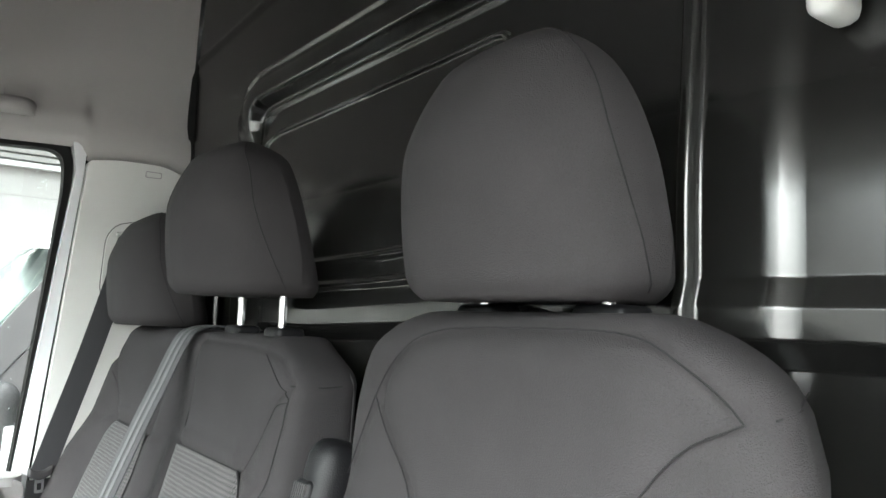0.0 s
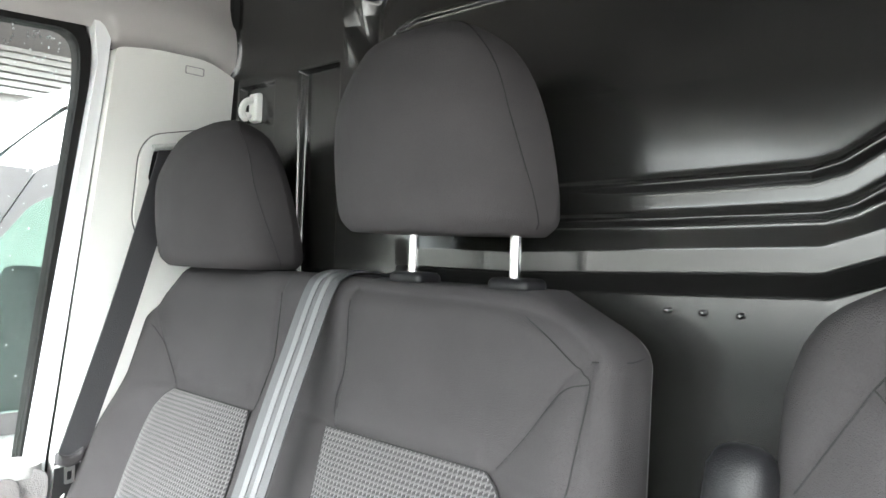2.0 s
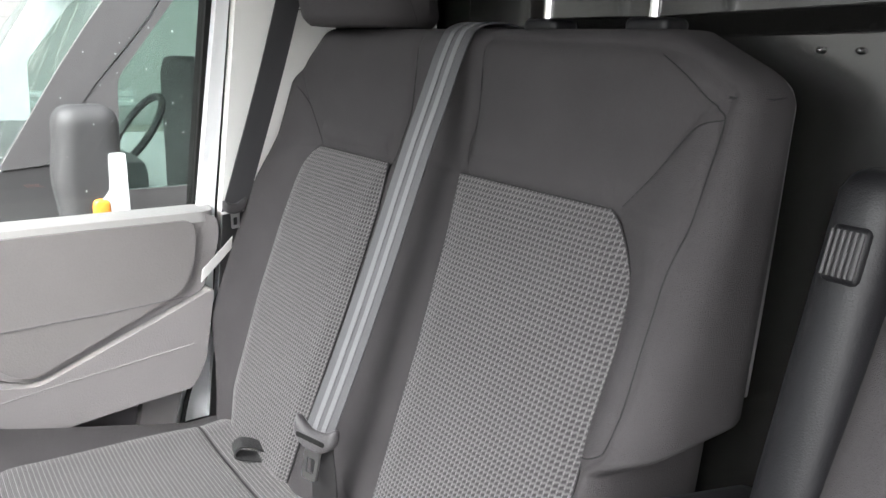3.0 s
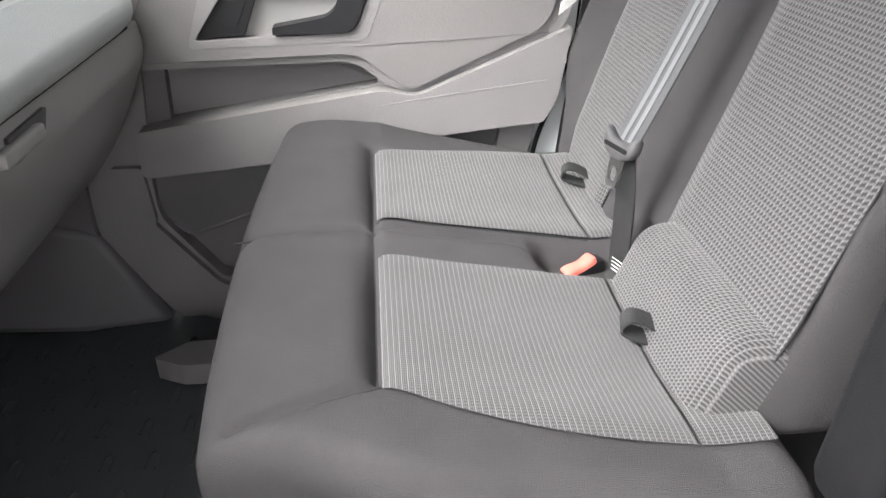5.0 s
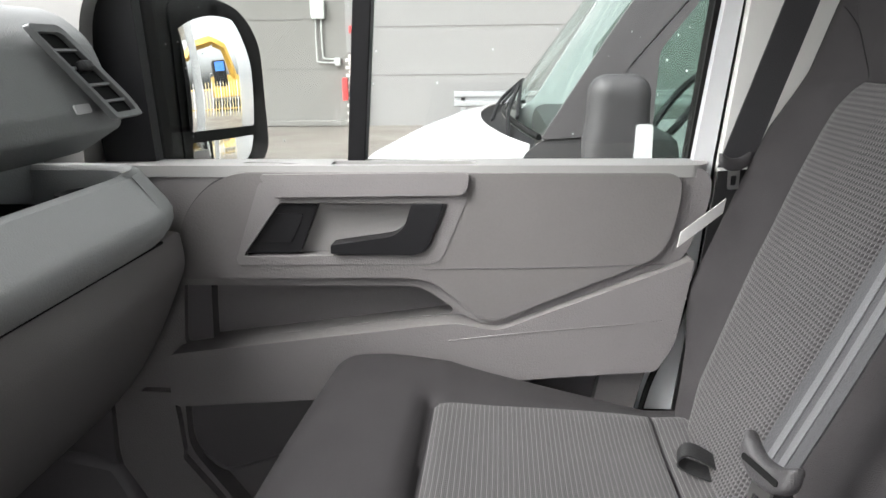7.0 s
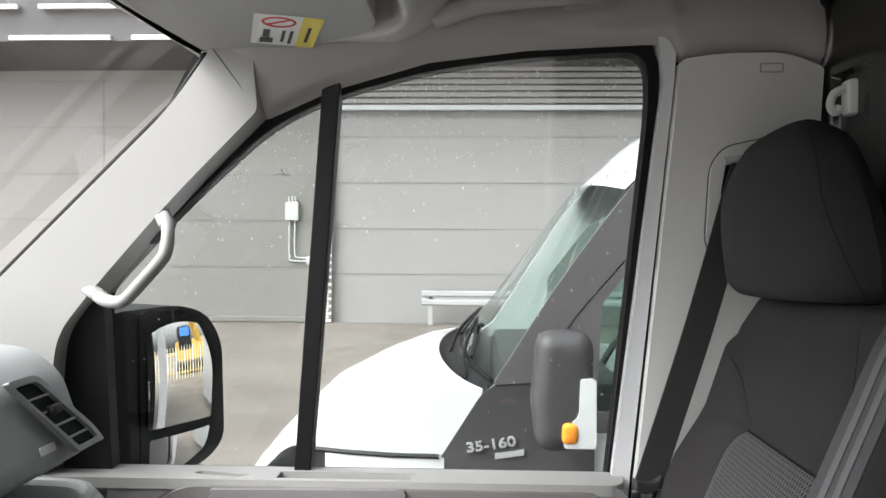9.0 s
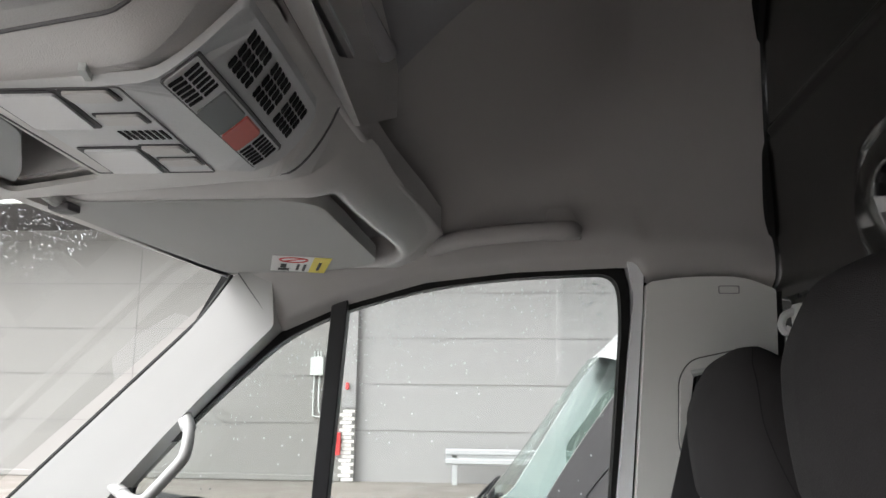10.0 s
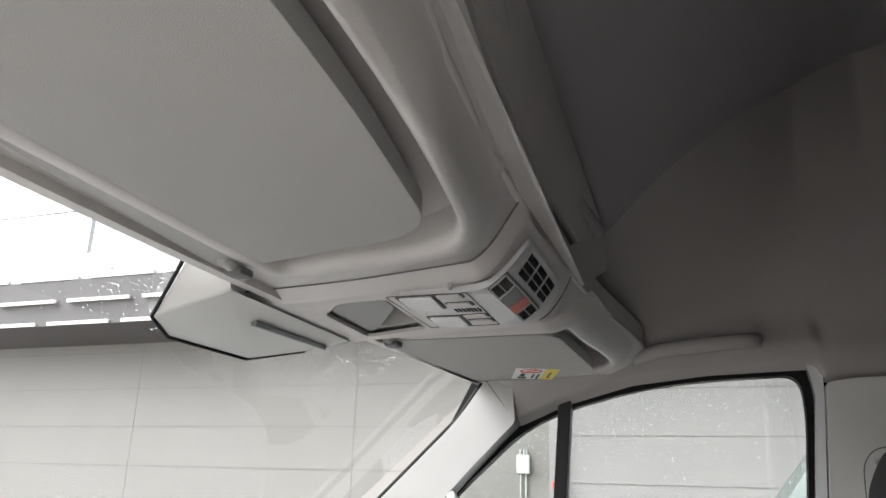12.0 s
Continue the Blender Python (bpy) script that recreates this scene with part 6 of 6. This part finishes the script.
part("cab_roof", surf(cab_roof, 16, 16), M_PAINT, van)
part("cargo_wall", box(1.20, 1.26, VY0 + 0.05, VY1 - 0.05, -0.3, 1.85), M_DASH, van)
part("van_dash", pillow(-0.44, 0.05, VY0 + 0.08, VY1 - 0.08, 0.10, 0.60, 0.06, 8, 10, 8), M_DARKP, van)
part("cab_floor", box(-0.4, 1.2, VY0 + 0.05, VY1 - 0.05, -0.3, -0.2), M_DARKP, van)
for y in (3.80, 4.75):
    part("van_seat", pillow(0.55, 0.75, y - 0.25, y + 0.25, 0.0, 0.95, 0.07, 6, 8, 10), M_FABRIC, van)
part("steering_wheel", tube([(0.10 + 0.10 * math.sin(a), 3.80 + 0.19 * math.cos(a), 0.66 + 0.14 * math.sin(a)) for a in np.linspace(0, 2 * math.pi, 25)[:-1]], 0.016, 6, closed=True), M_BLACK, van)
part("dark_fender", plate(rounded([(-0.665, -0.25), (-0.672, 0.322), (-0.522, 0.560), (-0.47, 0.594), (-0.328, 0.602), (-0.10, 0.604), (-0.10, -0.25)], [0.02, 0.02, 0.03, 0.02, 0.02, 0.01, 0.01]), "y", VY0 - 0.004, VY0 + 0.012), M_CHAR, van, "dark grey plastic fender", bevel=0.004)
part("dark_pillar", plate(rounded([(-0.482, 0.594), (-0.206, 1.030), (0.034, 1.347), (0.179, 1.345), (0.044, 1.112), (-0.20, 0.828), (-0.328, 0.606)], [0.02, 0.3, 0.02, 0.02, 0.3, 0.3, 0.02]), "y", VY0 - 0.010, VY0 + 0.01), M_DARKP, van, bevel=0.004)
part("door_frame", plate(rounded([(-0.325, 0.608), (-0.196, 0.826), (0.05, 1.108), (0.186, 1.345), (0.36, 1.42), (1.08, 1.42), (1.08, 0.42), (-0.13, 0.42), (-0.13, 0.608)], 0.02), "y", VY0 - 0.006, VY0 + 0.009, [grown(SIDE_WIN, -0.006)]), M_DARKP, van, "dark door window frame", bevel=0.003)
part("door_window", plate(SIDE_WIN, "y", VY0 + 0.02, VY0 + 0.024), M_GLASS_G, van, "green tinted side glass")
part("far_window", plate(SIDE_WIN, "y", VY1 - 0.04, VY1 - 0.036), M_GLASS_G, van)
for y0 in (3.55, 4.25):
    base = Vector(cowl(0.55, (y0 - VY0) / (VY1 - VY0)))
    tip = Vector(van_screen(0.16, min(0.95, (y0 + 0.55 - VY0) / (VY1 - VY0))))
    knee = base.lerp(tip, 0.4) + Vector((-0.03, 0, 0.02))
    wip = part("wiper", tube(smooth_path([base, knee, tip + Vector((-0.02, 0, 0.01))], 5), 0.009, 6), M_BLACK, van)
    part("wiper_blade", tube([Vector(van_screen(0.03, min(0.9, (y0 + 0.1 - VY0) / (VY1 - VY0)))) + Vector((-0.012, 0, 0.012)), tip + Vector((-0.010, 0.05, 0.012))], 0.008, 6), M_BLACK, wip)
mir = part("wing_mirror", pillow(-0.345, -0.150, 3.00, 3.16, 0.425, 0.83, 0.06, 12, 10, 20, lambda p: Vector((p.x - 0.014 * math.exp(-((p.z - 0.60) / 0.08) ** 2) * (p.x < -0.25), p.y, p.z))), M_CHAR, van, "dark wing mirror with orange indicator")
part("mirror_arm", box(-0.30, -0.20, 3.14, 3.34, 0.47, 0.55), M_CHAR, mir, bevel=0.02)
part("mirror_edge", plate(rounded([(-0.212, 0.45), (-0.148, 0.45), (-0.150, 0.68), (-0.202, 0.68), (-0.206, 0.56), (-0.255, 0.50), (-0.255, 0.45)], 0.012), "y", 2.992, 3.02), M_PAINT, mir, "white mirror back cover", bevel=0.004)
part("indicator", pillow(-0.262, -0.205, 2.982, 3.03, 0.462, 0.535, 0.02, 6, 4, 6), M_ORANGE, mir, "orange indicator lens")


def lettering(name, text, size, m, material, parent, depth=0.004):
    c = bpy.data.curves.new(name, "FONT")
    c.body, c.size, c.extrude, c.offset = text, size, depth, size * 0.022
    tmp = new(name, c)
    me = bpy.data.meshes.new_from_object(tmp.evaluated_get(bpy.context.evaluated_depsgraph_get()))
    bpy.data.objects.remove(tmp)
    ob = new(name, me)
    me.materials.clear()
    me.materials.append(material)
    ob.parent = parent
    ob.matrix_parent_inverse = parent.matrix_basis.inverted()
    ob.matrix_basis = m
    return ob


lettering("model_number", "35-160", 0.052, Matrix.Translation((-0.576, VY0 - 0.012, 0.342)) @ Matrix.Rotation(radians(90), 4, "X") @ Matrix.Rotation(radians(9), 4, "Z") @ Matrix.Diagonal((1.28, 1.0, 1, 1)), M_SILVER, van)
part("name_bar", plate([(-0.47, 0.318), (-0.362, 0.335), (-0.362, 0.356), (-0.47, 0.339)], "y", VY0 - 0.012, VY0 - 0.004), M_SILVER, van)

# our own wing mirror outside the passenger window
wm = thing("wing_mirror", "large black wing mirror showing a white van side", "wing mirror", at=(-1.2, 1.98, 0.8))
part("arm", pillow(-1.34, -1.20, 1.84, 1.97, 0.66, 0.80, 0.03, 6, 6, 6), M_BLACK, wm)

MN = Vector((0.855, -0.512, 0.015)).normalized()
MX = Vector((0, 0, 1)).cross(MN).normalized()
MZ = MN.cross(MX)


def on_mirror(pts, c, w0, w1):
    """A plate in the mirror's plane: u across, v up, w towards the viewer."""
    bm = plate(pts, "z", w0, w1)
    m = Matrix((MX, MZ, MN)).transposed().to_4x4()
    return moved(bm, Matrix.Translation(c) @ m)


def convex(pts, c, r=1.1, mid=0.0):
    """A slightly domed glass in the mirror's plane."""
    bm = fine(plate(pts, "z", 0.0005, 0.0045), 0.008)
    for v in bm.verts:
        v.co.z -= (v.co.x ** 2 + (v.co.y - mid) ** 2) / (2 * r) - 0.004
    return moved(bm, Matrix.Translation(c) @ Matrix((MX, MZ, MN)).transposed().to_4x4())


MC = Vector((-1.13, 1.96, 0.84))
UP_G = rounded([(-0.076, -0.060), (0.068, -0.060), (0.074, 0.06), (0.043, 0.134), (0.0, 0.150), (-0.076, 0.152)], [0.006, 0.006, 0.06, 0.03, 0.03, 0.012])
LO_G = rounded([(-0.074, -0.135), (-0.01, -0.146), (0.054, -0.116), (0.068, -0.078), (-0.071, -0.080)], [0.012, 0.03, 0.03, 0.006, 0.006])
EDGE = rounded([(-0.16, -0.15), (0.0, -0.158), (0.065, -0.150), (0.110, -0.115), (0.106, 0.09), (0.066, 0.150), (0.0, 0.170), (-0.16, 0.165)], [0.04, 0.04, 0.04, 0.04, 0.06, 0.05, 0.05, 0.04])
RIM = rounded([(-0.088, -0.143), (0.0, -0.155), (0.062, -0.130), (0.080, -0.075), (0.088, 0.06), (0.052, 0.145), (0.0, 0.162), (-0.090, 0.163)], [0.02, 0.03, 0.03, 0.03, 0.06, 0.04, 0.03, 0.02])
part("housing", on_mirror(EDGE, MC, -0.13, -0.004), M_BLACK, wm, "black textured mirror housing", bevel=0.025, seg=4)
part("mirror_rim", on_mirror(RIM, MC, -0.012, 0.0), M_RUBBER, wm, bevel=0.003)
part("main_glass", convex(UP_G, MC), M_MIRROR, wm, "silvered main mirror glass")
part("wide_glass", convex(LO_G, MC, 0.40, -0.11), M_MIRROR, wm, "silvered wide-angle glass")

# seen in the mirror only: our own white flank, a fence and a yellow digger
flank = thing("van_flank", "white side of the van with sliding door rail", "van side", kind="structure", at=(2.5, 1.95, 0.5))
part("panel", plate(rounded([(0.02, -0.25), (5.2, -0.25), (5.2, 2.1), (0.02, 2.1)], 0.05), "y", 1.90, 1.96), M_PAINT, flank, bevel=0.02)
part("cargo_roof", box(0.04, 5.2, -0.22, 1.90, 2.10, 2.14), M_PAINT, flank, bevel=0.01)
part("far_panel", box(0.04, 5.2, -0.26, -0.21, -0.25, 2.10), M_PAINT, flank, bevel=0.01)
part("rub_strip", box(0.1, 5.1, 1.955, 1.985, 0.05, 0.16), M_BLACK, flank, bevel=0.01)
part("wheel_arch", tube([(3.6 + 0.42 * math.cos(a), 1.965, -0.2 + 0.42 * math.sin(a)) for a in np.linspace(0, math.pi, 13)], 0.03, 8), M_BLACK, flank)
fence = thing("palisade_fence", "yellow painted palisade fence across the yard", "fence", at=(11, 4, G))
for i in range(26):
    y = 1.2 + 0.19 * i
    part("pale", plate(rounded([(y - 0.024, G), (y + 0.024, G), (y + 0.024, 1.05), (y, 1.15), (y - 0.024, 1.05)], 0.002), "x", 11.0, 11.02), M_PALE if i % 3 else M_WHITE, fence, smooth=False)
for z in (-0.2, 0.75):
    part("fence_rail", box(11.02, 11.06, 1.1, 6.1, z - 0.03, z + 0.03), M_YELLOW, fence, smooth=False)
dig = thing("excavator", "yellow excavator standing behind the fence", "excavator", at=(14, 4.2, G))
part("tracks", pillow(12.6, 15.4, 3.2, 5.6, G, 0.15, 0.3, 8, 8, 6), M_BLACK, dig)
part("upper_body", pillow(12.8, 15.4, 3.2, 5.4, 0.25, 1.5, 0.15, 8, 8, 6), M_YELLOW, dig)
part("cab", pillow(12.6, 13.8, 3.3, 4.3, 0.9, 2.3, 0.12, 8, 8, 8), M_BLACK, dig, "dark glazed cab")
part("blue_panel", plate(rounded([(3.45, 1.7), (4.15, 1.7), (4.15, 2.2), (3.45, 2.2)], 0.05), "x", 12.56, 12.60), M_BLUE, dig)
part("boom", tube([(12.9, 4.9, 1.3), (12.5, 4.3, 2.9), (12.2, 3.4, 3.25), (11.9, 2.2, 3.0), (11.7, 1.5, 2.4)], 0.26, 4), M_YELLOW, dig)

lettering("airbag_word", "AIRBAG", 0.0085, Matrix.Translation((-1.1482, 1.5175, 0.8452)) @ Matrix.Rotation(radians(-19), 4, "Y") @ Matrix.Rotation(radians(90), 4, "Z") @ Matrix.Rotation(radians(90), 4, "X"), M_DARKP, dash, 0.0004)
